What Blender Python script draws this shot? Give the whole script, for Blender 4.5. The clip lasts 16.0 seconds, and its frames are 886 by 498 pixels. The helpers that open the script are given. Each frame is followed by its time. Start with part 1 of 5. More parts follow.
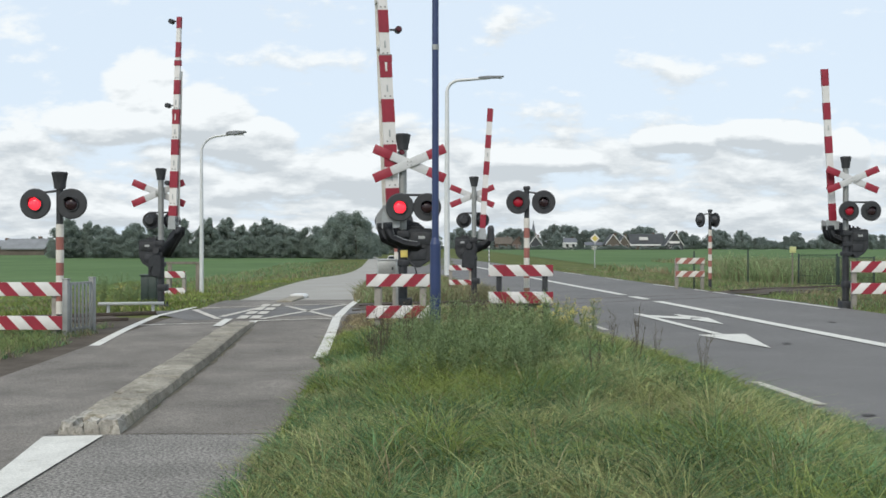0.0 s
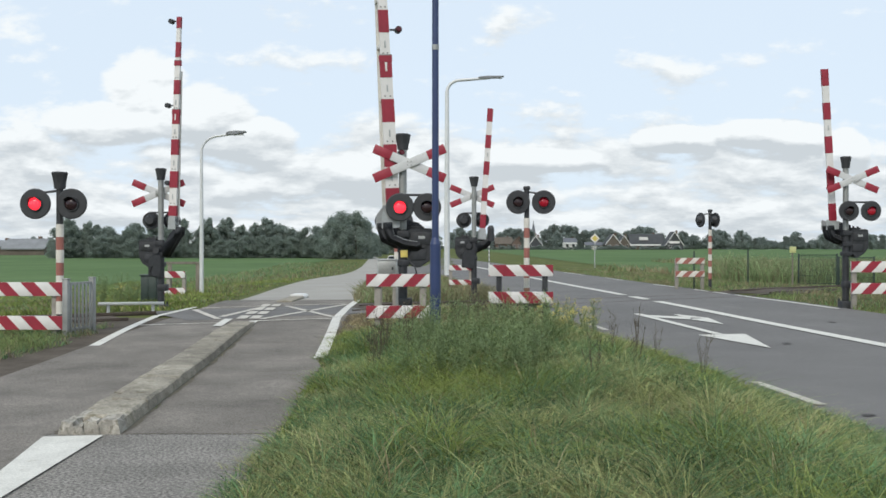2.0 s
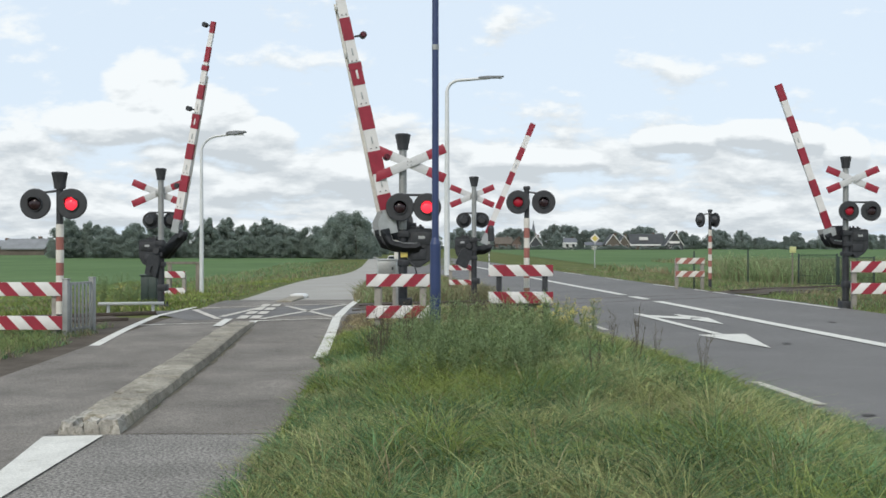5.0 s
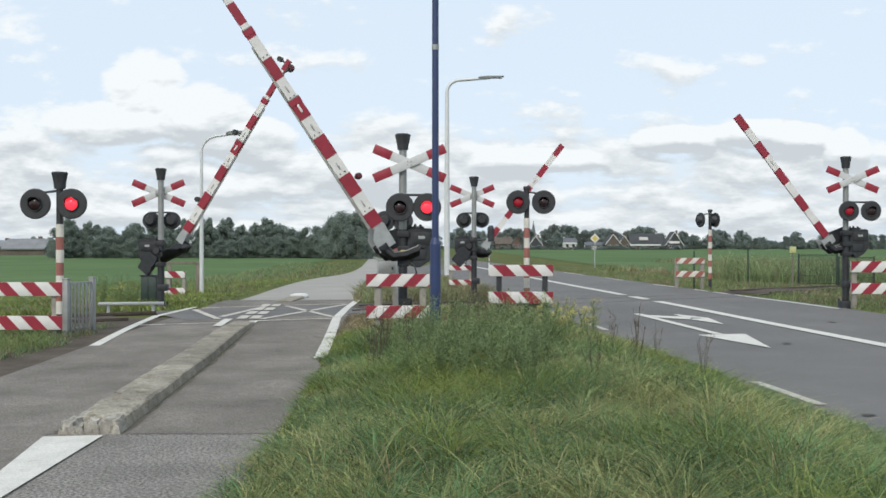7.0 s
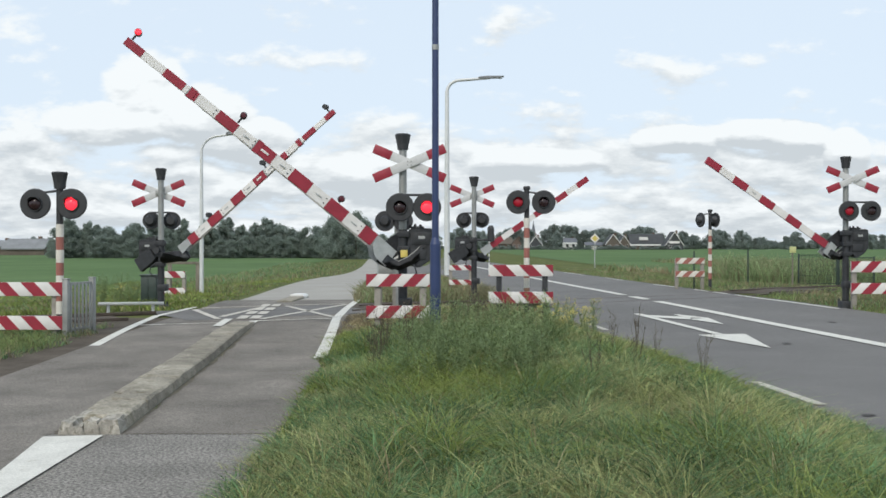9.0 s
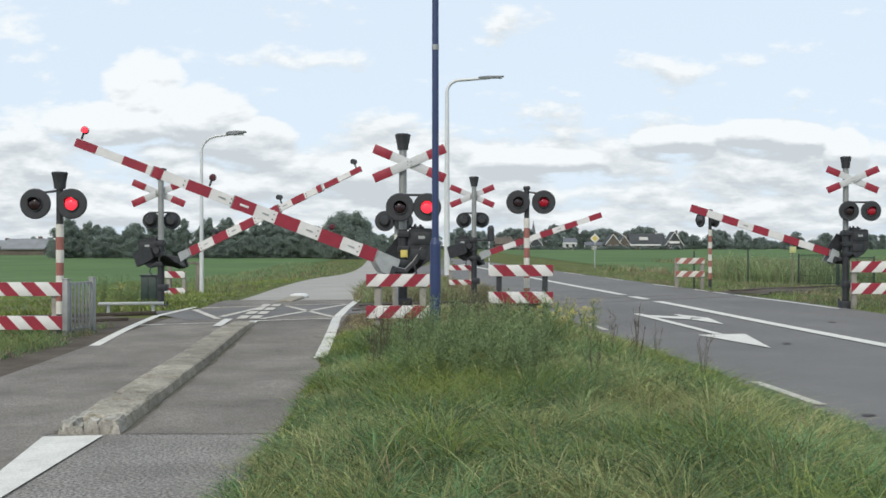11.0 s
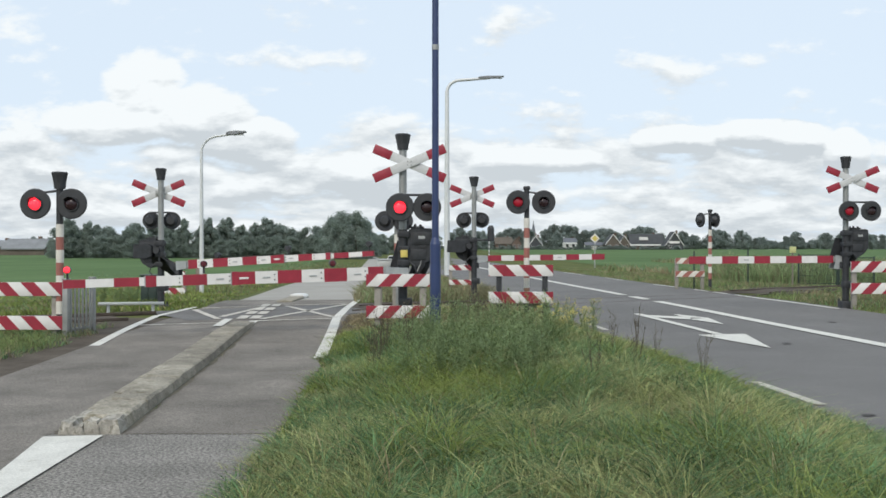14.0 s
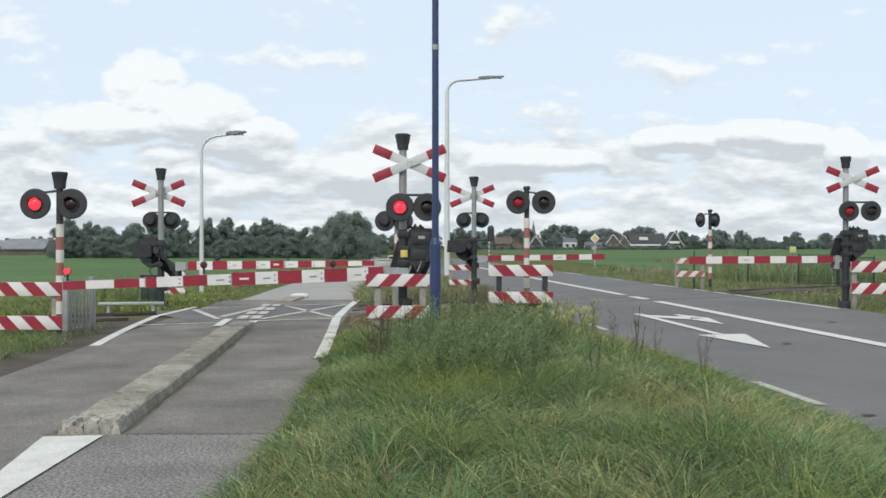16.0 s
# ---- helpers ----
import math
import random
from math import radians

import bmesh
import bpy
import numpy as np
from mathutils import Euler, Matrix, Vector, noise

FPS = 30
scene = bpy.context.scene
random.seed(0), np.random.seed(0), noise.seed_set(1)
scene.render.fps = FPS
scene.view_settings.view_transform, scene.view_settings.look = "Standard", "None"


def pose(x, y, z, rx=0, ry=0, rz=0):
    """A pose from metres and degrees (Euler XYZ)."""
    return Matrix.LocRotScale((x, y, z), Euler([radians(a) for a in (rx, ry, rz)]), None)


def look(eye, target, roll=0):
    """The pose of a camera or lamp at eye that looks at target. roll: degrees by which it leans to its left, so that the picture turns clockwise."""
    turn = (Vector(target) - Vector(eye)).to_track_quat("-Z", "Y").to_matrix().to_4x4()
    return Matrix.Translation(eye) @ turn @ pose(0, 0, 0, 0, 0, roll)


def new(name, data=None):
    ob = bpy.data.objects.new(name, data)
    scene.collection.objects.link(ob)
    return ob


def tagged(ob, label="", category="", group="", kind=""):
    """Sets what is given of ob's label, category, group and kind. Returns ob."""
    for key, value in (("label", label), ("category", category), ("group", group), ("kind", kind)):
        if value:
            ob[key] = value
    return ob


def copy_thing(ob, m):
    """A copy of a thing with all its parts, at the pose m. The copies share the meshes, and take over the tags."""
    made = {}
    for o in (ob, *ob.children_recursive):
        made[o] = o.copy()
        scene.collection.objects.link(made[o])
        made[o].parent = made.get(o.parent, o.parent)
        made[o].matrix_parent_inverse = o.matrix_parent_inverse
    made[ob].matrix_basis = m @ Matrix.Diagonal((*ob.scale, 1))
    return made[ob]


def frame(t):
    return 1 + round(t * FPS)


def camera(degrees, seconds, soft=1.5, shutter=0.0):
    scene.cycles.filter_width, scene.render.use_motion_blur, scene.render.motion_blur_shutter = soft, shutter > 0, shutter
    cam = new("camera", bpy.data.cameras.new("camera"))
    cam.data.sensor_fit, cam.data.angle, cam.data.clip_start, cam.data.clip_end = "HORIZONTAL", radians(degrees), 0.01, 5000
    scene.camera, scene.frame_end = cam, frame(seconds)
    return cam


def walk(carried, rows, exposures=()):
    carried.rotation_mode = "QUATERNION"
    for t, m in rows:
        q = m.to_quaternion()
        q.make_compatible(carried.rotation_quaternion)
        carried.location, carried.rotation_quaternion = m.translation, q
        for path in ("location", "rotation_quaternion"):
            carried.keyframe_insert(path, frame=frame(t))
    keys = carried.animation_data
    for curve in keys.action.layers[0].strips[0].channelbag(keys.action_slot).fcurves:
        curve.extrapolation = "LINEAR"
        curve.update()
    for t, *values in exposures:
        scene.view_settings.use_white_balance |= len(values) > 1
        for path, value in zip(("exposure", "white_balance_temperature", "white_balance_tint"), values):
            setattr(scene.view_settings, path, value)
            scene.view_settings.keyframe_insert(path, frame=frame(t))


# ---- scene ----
# ---------------- camera ----------------
cam = camera(50.0, 16.0, soft=1.6)
CAM_POSE = look((0, 0, 1.5), (0, 100, 1.143))
walk(cam, [(0.0, CAM_POSE), (16.0, CAM_POSE)], exposures=[(0.0, 0.0), (16.0, 0.0)])

# ---------------- sky and sun ----------------
world = bpy.data.worlds.new("sky")
scene.world = world
world.use_nodes = True
SUN_EL, SUN_AZ = 42.0, 200.0        # degrees; azimuth clockwise from +Y


def build_sky():
    nt = world.node_tree
    nt.nodes.clear()
    N, L = nt.nodes.new, nt.links.new
    out, bg = N("ShaderNodeOutputWorld"), N("ShaderNodeBackground")
    sky = N("ShaderNodeTexSky")
    sky.sky_type, sky.sun_disc = "NISHITA", False
    sky.sun_elevation, sky.sun_rotation = radians(SUN_EL), radians(SUN_AZ)
    sky.air_density, sky.dust_density, sky.ozone_density = 1.0, 1.6, 1.5
    co = N("ShaderNodeTexCoord")
    sep = N("ShaderNodeSeparateXYZ")
    L(co.outputs["Generated"], sep.inputs[0])

    def m(op, a, b=None, c=None):
        n = N("ShaderNodeMath")
        n.operation = op
        for i, v in enumerate((a, b, c)):
            if v is None:
                continue
            if isinstance(v, (int, float)):
                n.inputs[i].default_value = v
            else:
                L(v, n.inputs[i])
        return n.outputs[0]

    # flat azimuth / height plane: clouds stretch along the horizon
    up = m("MAXIMUM", sep.outputs[2], 0.0)
    yy = m("MAXIMUM", m("ABSOLUTE", sep.outputs[1]), 0.05)
    az = m("DIVIDE", sep.outputs[0], yy)
    el0 = m("DIVIDE", up, yy)

    def clamp01(v):
        return m("MINIMUM", m("MAXIMUM", v, 0.0), 1.0)

    def smooth(v, lo, hi):
        n = N("ShaderNodeMapRange")
        n.interpolation_type = "SMOOTHSTEP"
        n.inputs["From Min"].default_value, n.inputs["From Max"].default_value = lo, hi
        L(v, n.inputs["Value"])
        return n.outputs[0]

    def fbm(src, scale, detail, rough, dist=0.0):
        n = N("ShaderNodeTexNoise")
        n.inputs["Scale"].default_value = scale
        n.inputs["Detail"].default_value = detail
        n.inputs["Roughness"].default_value = rough
        n.inputs["Distortion"].default_value = dist
        L(src, n.inputs["Vector"])
        return n.outputs[0]

    HEAPS = ((-0.318, 0.166, 0.055, 0.044), (-0.345, 0.132, 0.080, 0.028), (-0.262, 0.140, 0.070, 0.034), (-0.205, 0.112, 0.06, 0.026),
             (-0.06, 0.078, 0.08, 0.03), (0.10, 0.090, 0.08, 0.014), (0.245, 0.112, 0.05, 0.016), (0.345, 0.118, 0.07, 0.018), (0.425, 0.100, 0.026, 0.026))

    def density(lift):
        """How much cloud stands at a bearing, lift higher up."""
        el = m("ADD", el0, lift) if lift else el0

        def lump(a0, e0, ra, re):
            da = m("DIVIDE", m("SUBTRACT", az, a0), ra)
            de = m("DIVIDE", m("SUBTRACT", el, e0), re)
            return m("MAXIMUM", m("SUBTRACT", 1.0, m("ADD", m("MULTIPLY", da, da), m("MULTIPLY", de, de))), 0.0)

        comb = N("ShaderNodeCombineXYZ")
        L(az, comb.inputs[0])
        L(m("MULTIPLY", m("POWER", el, 0.75), 1.9), comb.inputs[1])
        comb.inputs[2].default_value = 5.3
        heaps = None
        for h in HEAPS:
            h = lump(*h)
            heaps = h if heaps is None else m("MAXIMUM", heaps, h)
        low = m("SUBTRACT", 1.0, smooth(el, 0.07, 0.18))
        d = m("ADD", m("MULTIPLY", fbm(comb.outputs[0], 10.0, 9, 0.56, 0.1), 0.72), m("MULTIPLY", fbm(comb.outputs[0], 26, 6, 0.58), 0.28))
        return m("ADD", m("ADD", d, m("MULTIPLY", low, 0.17)), m("MULTIPLY", heaps, 0.36))

    here = density(0.0)
    cover = smooth(here, 0.535, 0.665)
    # lit crowns, grey bellies
    lit = m("MULTIPLY", m("SUBTRACT", here, density(0.011)), 5.2)
    lit = m("ADD", lit, m("MULTIPLY", smooth(el0, 0.10, 0.19), 0.26))
    west = m("MULTIPLY", smooth(m("SUBTRACT", 0.0, az), 0.22, 0.27), smooth(el0, 0.105, 0.13))
    east = m("MULTIPLY", smooth(az, 0.395, 0.41), smooth(el0, 0.085, 0.10))
    lit = clamp01(m("ADD", m("ADD", lit, 0.42), m("MULTIPLY", m("MAXIMUM", west, east), 0.5)))
    ccol = N("ShaderNodeMix")
    ccol.data_type = "RGBA"
    L(lit, ccol.inputs["Factor"])
    ccol.inputs["A"].default_value = (6.1, 6.65, 7.05, 1)
    ccol.inputs["B"].default_value = (9.2, 9.65, 9.85, 1)
    # thin high veil over the blue
    veil = N("ShaderNodeMix")
    veil.data_type = "RGBA"
    veil.inputs["Factor"].default_value = 0.86
    L(sky.outputs[0], veil.inputs["A"])
    veil.inputs["B"].default_value = (7.95, 9.15, 10.4, 1)
    mix = N("ShaderNodeMix")
    mix.data_type = "RGBA"
    L(cover, mix.inputs["Factor"])
    L(veil.outputs["Result"], mix.inputs["A"])
    L(ccol.outputs["Result"], mix.inputs["B"])
    L(mix.outputs["Result"], bg.inputs["Color"])
    bg.inputs["Strength"].default_value = 0.1
    L(bg.outputs[0], out.inputs["Surface"])


build_sky()
sun_data = bpy.data.lights.new("sun", "SUN")
sun_data.energy, sun_data.angle, sun_data.color = 2.0, radians(22), (1.0, 0.93, 0.82)
sun = new("sun", sun_data)
_d = Vector((math.sin(radians(SUN_AZ)) * math.cos(radians(SUN_EL)), math.cos(radians(SUN_AZ)) * math.cos(radians(SUN_EL)), math.sin(radians(SUN_EL))))
sun.matrix_world = look(_d * 50, (0, 0, 0))


# ---------------- materials ----------------
def material(name, color, rough=0.6, metal=0.0, vary=0.18, scale=6.0, fine=60.0, bump=0.15, tint=None, per_object=0.0,
             per_island=0.0, dirt=None, dirt_at=0.62, stretch=(1, 1, 1), coat=0.0, fine_vary=None, bump_dist=0.01, translucent=0.0, spec=0.5, sharp=0.2):
    """A surface with two scales of variation, worn patches and fine relief."""
    mt = bpy.data.materials.new(name)
    mt.use_nodes = True
    nt = mt.node_tree
    N, L = nt.nodes.new, nt.links.new
    bsdf = nt.nodes["Principled BSDF"]
    co = N("ShaderNodeTexCoord")
    mp = N("ShaderNodeMapping")
    mp.inputs["Scale"].default_value = stretch
    L(co.outputs["Object"], mp.inputs["Vector"])

    def noise_tex(sc, detail=4, rough_n=0.6):
        n = N("ShaderNodeTexNoise")
        n.inputs["Scale"].default_value, n.inputs["Detail"].default_value = sc, detail
        n.inputs["Roughness"].default_value = rough_n
        L(mp.outputs[0], n.inputs["Vector"])
        return n.outputs[0]

    def mixc(f, a, b, blend="MIX"):
        n = N("ShaderNodeMix")
        n.data_type, n.blend_type = "RGBA", blend
        for sock, v in (("Factor", f), ("A", a), ("B", b)):
            if hasattr(v, "links"):
                L(v, n.inputs[sock] if sock != "Factor" else n.inputs[0])
            else:
                (n.inputs[sock] if sock != "Factor" else n.inputs[0]).default_value = v
        return n.outputs["Result"]

    def ramp(v, lo, hi):
        n = N("ShaderNodeMapRange")
        n.inputs["From Min"].default_value, n.inputs["From Max"].default_value = lo, hi
        L(v, n.inputs["Value"])
        return n.outputs[0]

    c = (*color, 1)
    dark = tuple(x * (1 - vary) for x in color) + (1,)
    light = tuple(min(1, x * (1 + vary)) for x in (tint or color)) + (1,)
    big, sm = noise_tex(scale), noise_tex(fine, 5, 0.7)
    col = mixc(ramp(big, 0.3, 0.7), dark, light)
    fv = vary if fine_vary is None else fine_vary
    col = mixc(ramp(sm, 0.5 - sharp, 0.5 + sharp), mixc(1.0, col, (1 - fv, 1 - fv, 1 - fv, 1), "MULTIPLY"), col)
    if dirt:
        col = mixc(ramp(noise_tex(scale * 2.3, 6, 0.7), dirt_at, dirt_at + 0.12), col, (*dirt, 1))
    if per_object or per_island:
        src = N("ShaderNodeObjectInfo").outputs["Random"] if per_object else N("ShaderNodeNewGeometry").outputs["Random Per Island"]
        hs = N("ShaderNodeHueSaturation")
        amt = per_object or per_island
        n = N("ShaderNodeMapRange")
        n.inputs["To Min"].default_value, n.inputs["To Max"].default_value = 1 - amt, 1 + amt
        L(src, n.inputs["Value"])
        L(n.outputs[0], hs.inputs["Value"])
        L(col, hs.inputs["Color"])
        col = hs.outputs[0]
    L(col, bsdf.inputs["Base Color"])
    rr = N("ShaderNodeMapRange")
    rr.inputs["To Min"].default_value, rr.inputs["To Max"].default_value = max(0.02, rough - 0.12), min(1, rough + 0.12)
    L(sm, rr.inputs["Value"])
    L(rr.outputs[0], bsdf.inputs["Roughness"])
    bsdf.inputs["Metallic"].default_value = metal
    bsdf.inputs["Specular IOR Level"].default_value = spec
    bsdf.inputs["Coat Weight"].default_value = coat
    if bump:
        b = N("ShaderNodeBump")
        b.inputs["Strength"].default_value, b.inputs["Distance"].default_value = bump, bump_dist
        L(sm, b.inputs["Height"])
        L(b.outputs[0], bsdf.inputs["Normal"])
    if translucent:
        tr = N("ShaderNodeBsdfTranslucent")
        L(col, tr.inputs["Color"])
        ms = N("ShaderNodeMixShader")
        ms.inputs[0].default_value = translucent
        L(bsdf.outputs[0], ms.inputs[1])
        L(tr.outputs[0], ms.inputs[2])
        L(ms.outputs[0], nt.nodes["Material Output"].inputs["Surface"])
    return mt


def glow(name, color, strength):
    mt = material(name, color, rough=0.25, vary=0.05, bump=0)
    b = mt.node_tree.nodes["Principled BSDF"]
    b.inputs["Emission Color"].default_value = (*color, 1)
    b.inputs["Emission Strength"].default_value = strength
    return mt


M = {
    "asphalt": material("asphalt", (0.186, 0.181, 0.175), 0.9, vary=0.14, scale=0.35, fine=70, bump=0.5, dirt=(0.19, 0.183, 0.175), dirt_at=0.58, fine_vary=0.4, spec=0.25, sharp=0.12),
    "asphalt_brown": material("asphalt_brown", (0.245, 0.224, 0.198), 0.92, vary=0.3, scale=0.8, fine=55, bump=0.6, dirt=(0.165, 0.15, 0.134), dirt_at=0.56, fine_vary=0.5, spec=0.2, sharp=0.1),
    "asphalt_old": material("asphalt_old", (0.33, 0.312, 0.285), 0.92, vary=0.2, scale=1.3, fine=42, bump=0.9, fine_vary=0.7, spec=0.2, sharp=0.1),
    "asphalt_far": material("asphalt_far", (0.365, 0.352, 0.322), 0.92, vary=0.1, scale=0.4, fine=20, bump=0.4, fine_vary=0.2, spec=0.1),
    "tar": material("tar", (0.085, 0.08, 0.078), 0.8, vary=0.2, scale=4, fine=40, bump=0.2, spec=0.2),
    "paint_road": material("paint_road", (0.66, 0.65, 0.60), 0.75, vary=0.1, scale=3, fine=60, bump=0.3, dirt=(0.46, 0.44, 0.39), dirt_at=0.6, fine_vary=0.2, spec=0.2, sharp=0.12),
    "paint_worn": material("paint_worn", (0.55, 0.52, 0.46), 0.8, vary=0.2, scale=4, fine=45, bump=0.3, dirt=(0.2, 0.18, 0.16), dirt_at=0.55),
    "kerb": material("kerb", (0.345, 0.318, 0.262), 0.92, vary=0.28, scale=3, fine=40, bump=1.0, per_object=0.16, dirt=(0.17, 0.155, 0.11), dirt_at=0.54, fine_vary=0.4, spec=0.2, sharp=0.12),
    "kerb_pale": material("kerb_pale", (0.46, 0.435, 0.38), 0.92, vary=0.35, scale=9, fine=45, bump=1.0, dirt=(0.2, 0.185, 0.15), dirt_at=0.5, fine_vary=0.4),
    "soil": material("soil", (0.115, 0.098, 0.08), 0.95, vary=0.3, scale=2, fine=30, bump=0.6, spec=0.1),
    "grit": material("grit", (0.17, 0.155, 0.125), 0.95, vary=0.3, scale=4, fine=40, bump=0.6, dirt=(0.12, 0.12, 0.07), dirt_at=0.55, spec=0.1),
    # white of the crossed boards, greyed to hold their shade in the colour
    "cross_white": material("cross_white", (0.56, 0.57, 0.57), 0.5, vary=0.08, scale=5, fine=70, bump=0.05, dirt=(0.42, 0.42, 0.40), dirt_at=0.62),
    "rail_steel": material("rail_steel", (0.11, 0.085, 0.07), 0.6, 0.4, vary=0.25, scale=5),
    "ground": material("ground", (0.085, 0.12, 0.04), 0.95, vary=0.25, scale=0.35, fine=9, bump=0.6, tint=(0.14, 0.15, 0.055), dirt=(0.16, 0.14, 0.085), dirt_at=0.62, fine_vary=0.35, spec=0.05),
    "field": material("field", (0.098, 0.165, 0.068), 0.95, vary=0.12, scale=0.05, fine=1.2, bump=0.4, tint=(0.115, 0.18, 0.075), fine_vary=0.25, spec=0.05),
    "red": material("red", (0.30, 0.022, 0.042), 0.5, vary=0.14, scale=5, fine=70, bump=0.05, dirt=(0.22, 0.035, 0.045), dirt_at=0.62),
    "white": material("white", (0.72, 0.71, 0.69), 0.5, vary=0.07, scale=5, fine=70, bump=0.05, dirt=(0.52, 0.50, 0.46), dirt_at=0.62),
    "white_dirty": material("white_dirty", (0.66, 0.64, 0.58), 0.55, vary=0.1, scale=6, fine=60, bump=0.1, dirt=(0.36, 0.34, 0.3), dirt_at=0.6),
    "red_faded": material("red_faded", (0.33, 0.125, 0.10), 0.6, vary=0.15, scale=6, fine=60, bump=0.1),
    "grey_metal": material("grey_metal", (0.33, 0.34, 0.33), 0.5, 0.5, vary=0.14, scale=5, fine=60, bump=0.1, dirt=(0.2, 0.19, 0.17), dirt_at=0.66),
    "galvanised": material("galvanised", (0.42, 0.44, 0.44), 0.5, 0.4, vary=0.12, scale=7, fine=50, bump=0.1),
    "concrete": material("concrete", (0.30, 0.28, 0.25), 0.9, vary=0.18, scale=6, fine=50, bump=0.3),
    "black": material("black", (0.036, 0.038, 0.042), 0.55, vary=0.25, scale=5, fine=60, bump=0.1),
    "black_iron": material("black_iron", (0.033, 0.036, 0.041), 0.6, 0.1, vary=0.35, scale=8, fine=60, bump=0.25, dirt=(0.07, 0.07, 0.07), dirt_at=0.6),
    "lens_dark": material("lens_dark", (0.032, 0.015, 0.018), 0.25, vary=0.2, bump=0),
    "lens_off": material("lens_off", (0.10, 0.012, 0.02), 0.25, vary=0.2, bump=0),
    "lens_lit": glow("lens_lit", (1.0, 0.03, 0.05), 1.5),
    "lens_dim": glow("lens_dim", (0.34, 0.010, 0.025), 0.08),
    "blue_pole": material("blue_pole", (0.030, 0.05, 0.135), 0.45, vary=0.15, scale=2, fine=40, bump=0.05, dirt=(0.045, 0.06, 0.12), dirt_at=0.6),
    "lamp_pole": material("lamp_pole", (0.62, 0.64, 0.64), 0.5, 0.1, vary=0.06, scale=3, bump=0.05),
    "lamp_head": material("lamp_head", (0.22, 0.23, 0.24), 0.5, 0.2, vary=0.1, bump=0.05),
    "yellow": material("yellow", (0.62, 0.50, 0.13), 0.5, vary=0.1, scale=8, bump=0.05),
    "marker_yellow": material("marker_yellow", (0.50, 0.52, 0.24), 0.5, vary=0.1, bump=0.05),
    "cabinet_green": material("cabinet_green", (0.035, 0.055, 0.048), 0.5, vary=0.2, scale=6, bump=0.1),
    "fence_green": material("fence_green", (0.03, 0.05, 0.04), 0.55, vary=0.2, bump=0.05),
    "wood_grey": material("wood_grey", (0.22, 0.20, 0.16), 0.9, vary=0.25, scale=6, stretch=(1, 1, 0.2), bump=0.3),
    "grass": material("grass", (0.215, 0.288, 0.08), 0.7, vary=0.25, scale=0.45, fine=6, bump=0, tint=(0.28, 0.33, 0.10), per_island=0.55, translucent=0.4, spec=0.15),
    "grass_blue": material("grass_blue", (0.16, 0.27, 0.125), 0.65, vary=0.25, scale=0.6, fine=6, bump=0, per_island=0.6, translucent=0.4, spec=0.2),
    "grass_pale": material("grass_pale", (0.40, 0.425, 0.19), 0.7, vary=0.25, scale=0.5, fine=6, bump=0, per_island=0.55, translucent=0.4, spec=0.15),
    "grass_dull": material("grass_dull", (0.225, 0.30, 0.125), 0.8, vary=0.25, scale=0.4, fine=6, bump=0, tint=(0.24, 0.295, 0.125), per_island=0.4, translucent=0.4, spec=0.1),
    "grass_brown": material("grass_brown", (0.30, 0.285, 0.17), 0.8, vary=0.25, scale=0.4, fine=6, bump=0, per_island=0.4, translucent=0.4, spec=0.1),
    "dry_stem": material("dry_stem", (0.36, 0.30, 0.18), 0.8, vary=0.3, scale=2, bump=0, per_island=0.5, translucent=0.25, spec=0.1),
    "dead_weed": material("dead_weed", (0.13, 0.11, 0.08), 0.85, vary=0.3, scale=3, bump=0, spec=0.1),
    "herb": material("herb", (0.275, 0.36, 0.175), 0.75, vary=0.3, scale=1.2, fine=8, bump=0, per_island=0.45, translucent=0.4, spec=0.15),
    "flower": material("flower", (0.60, 0.50, 0.10), 0.6, vary=0.2, bump=0),
    # tree leaves are paled and greyed: distance haze is put into their colour
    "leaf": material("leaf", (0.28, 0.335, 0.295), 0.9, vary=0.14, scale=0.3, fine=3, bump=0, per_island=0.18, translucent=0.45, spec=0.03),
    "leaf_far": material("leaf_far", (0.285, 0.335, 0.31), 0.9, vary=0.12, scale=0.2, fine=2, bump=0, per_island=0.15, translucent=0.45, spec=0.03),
    "bark": material("bark", (0.07, 0.055, 0.04), 0.9, vary=0.3, scale=3, bump=0.4),
    "barn_roof": material("barn_roof", (0.22, 0.23, 0.24), 0.8, vary=0.15, scale=0.4, fine=4, bump=0.2),
    "barn_wall": material("barn_wall", (0.13, 0.11, 0.09), 0.9, vary=0.2, scale=0.5, fine=4, bump=0.2),
    "brick": material("brick", (0.15, 0.105, 0.085), 0.9, vary=0.2, scale=0.5, fine=4, bump=0.2),
    "roof_dark": material("roof_dark", (0.06, 0.065, 0.07), 0.8, vary=0.2, scale=0.5, fine=4, bump=0.2),
    "slate": material("slate", (0.13, 0.14, 0.16), 0.8, vary=0.15, scale=0.5, fine=4, bump=0.2),
    "window_dark": material("window_dark", (0.02, 0.025, 0.03), 0.1, vary=0.1, bump=0),
    "tyre": material("tyre", (0.02, 0.02, 0.02), 0.8, vary=0.2, bump=0.1),
}


# ---------------- mesh helpers ----------------
def part(name, bm, mats, parent=None, label="", smooth=True):
    """Link a bmesh as one mesh object, under a parent if given."""
    me = bpy.data.meshes.new(name)
    if smooth:
        for f in bm.faces:
            f.smooth = True
        for e in bm.edges:
            if len(e.link_faces) == 2 and e.calc_face_angle(0) > 0.6:
                e.smooth = False
    bm.to_mesh(me)
    bm.free()
    for mt in (mats if isinstance(mats, (list, tuple)) else [mats]):
        me.materials.append(M[mt] if isinstance(mt, str) else mt)
    ob = new(name, me)
    if parent is not None:
        ob.parent = parent
    if label:
        tagged(ob, label)
    return ob


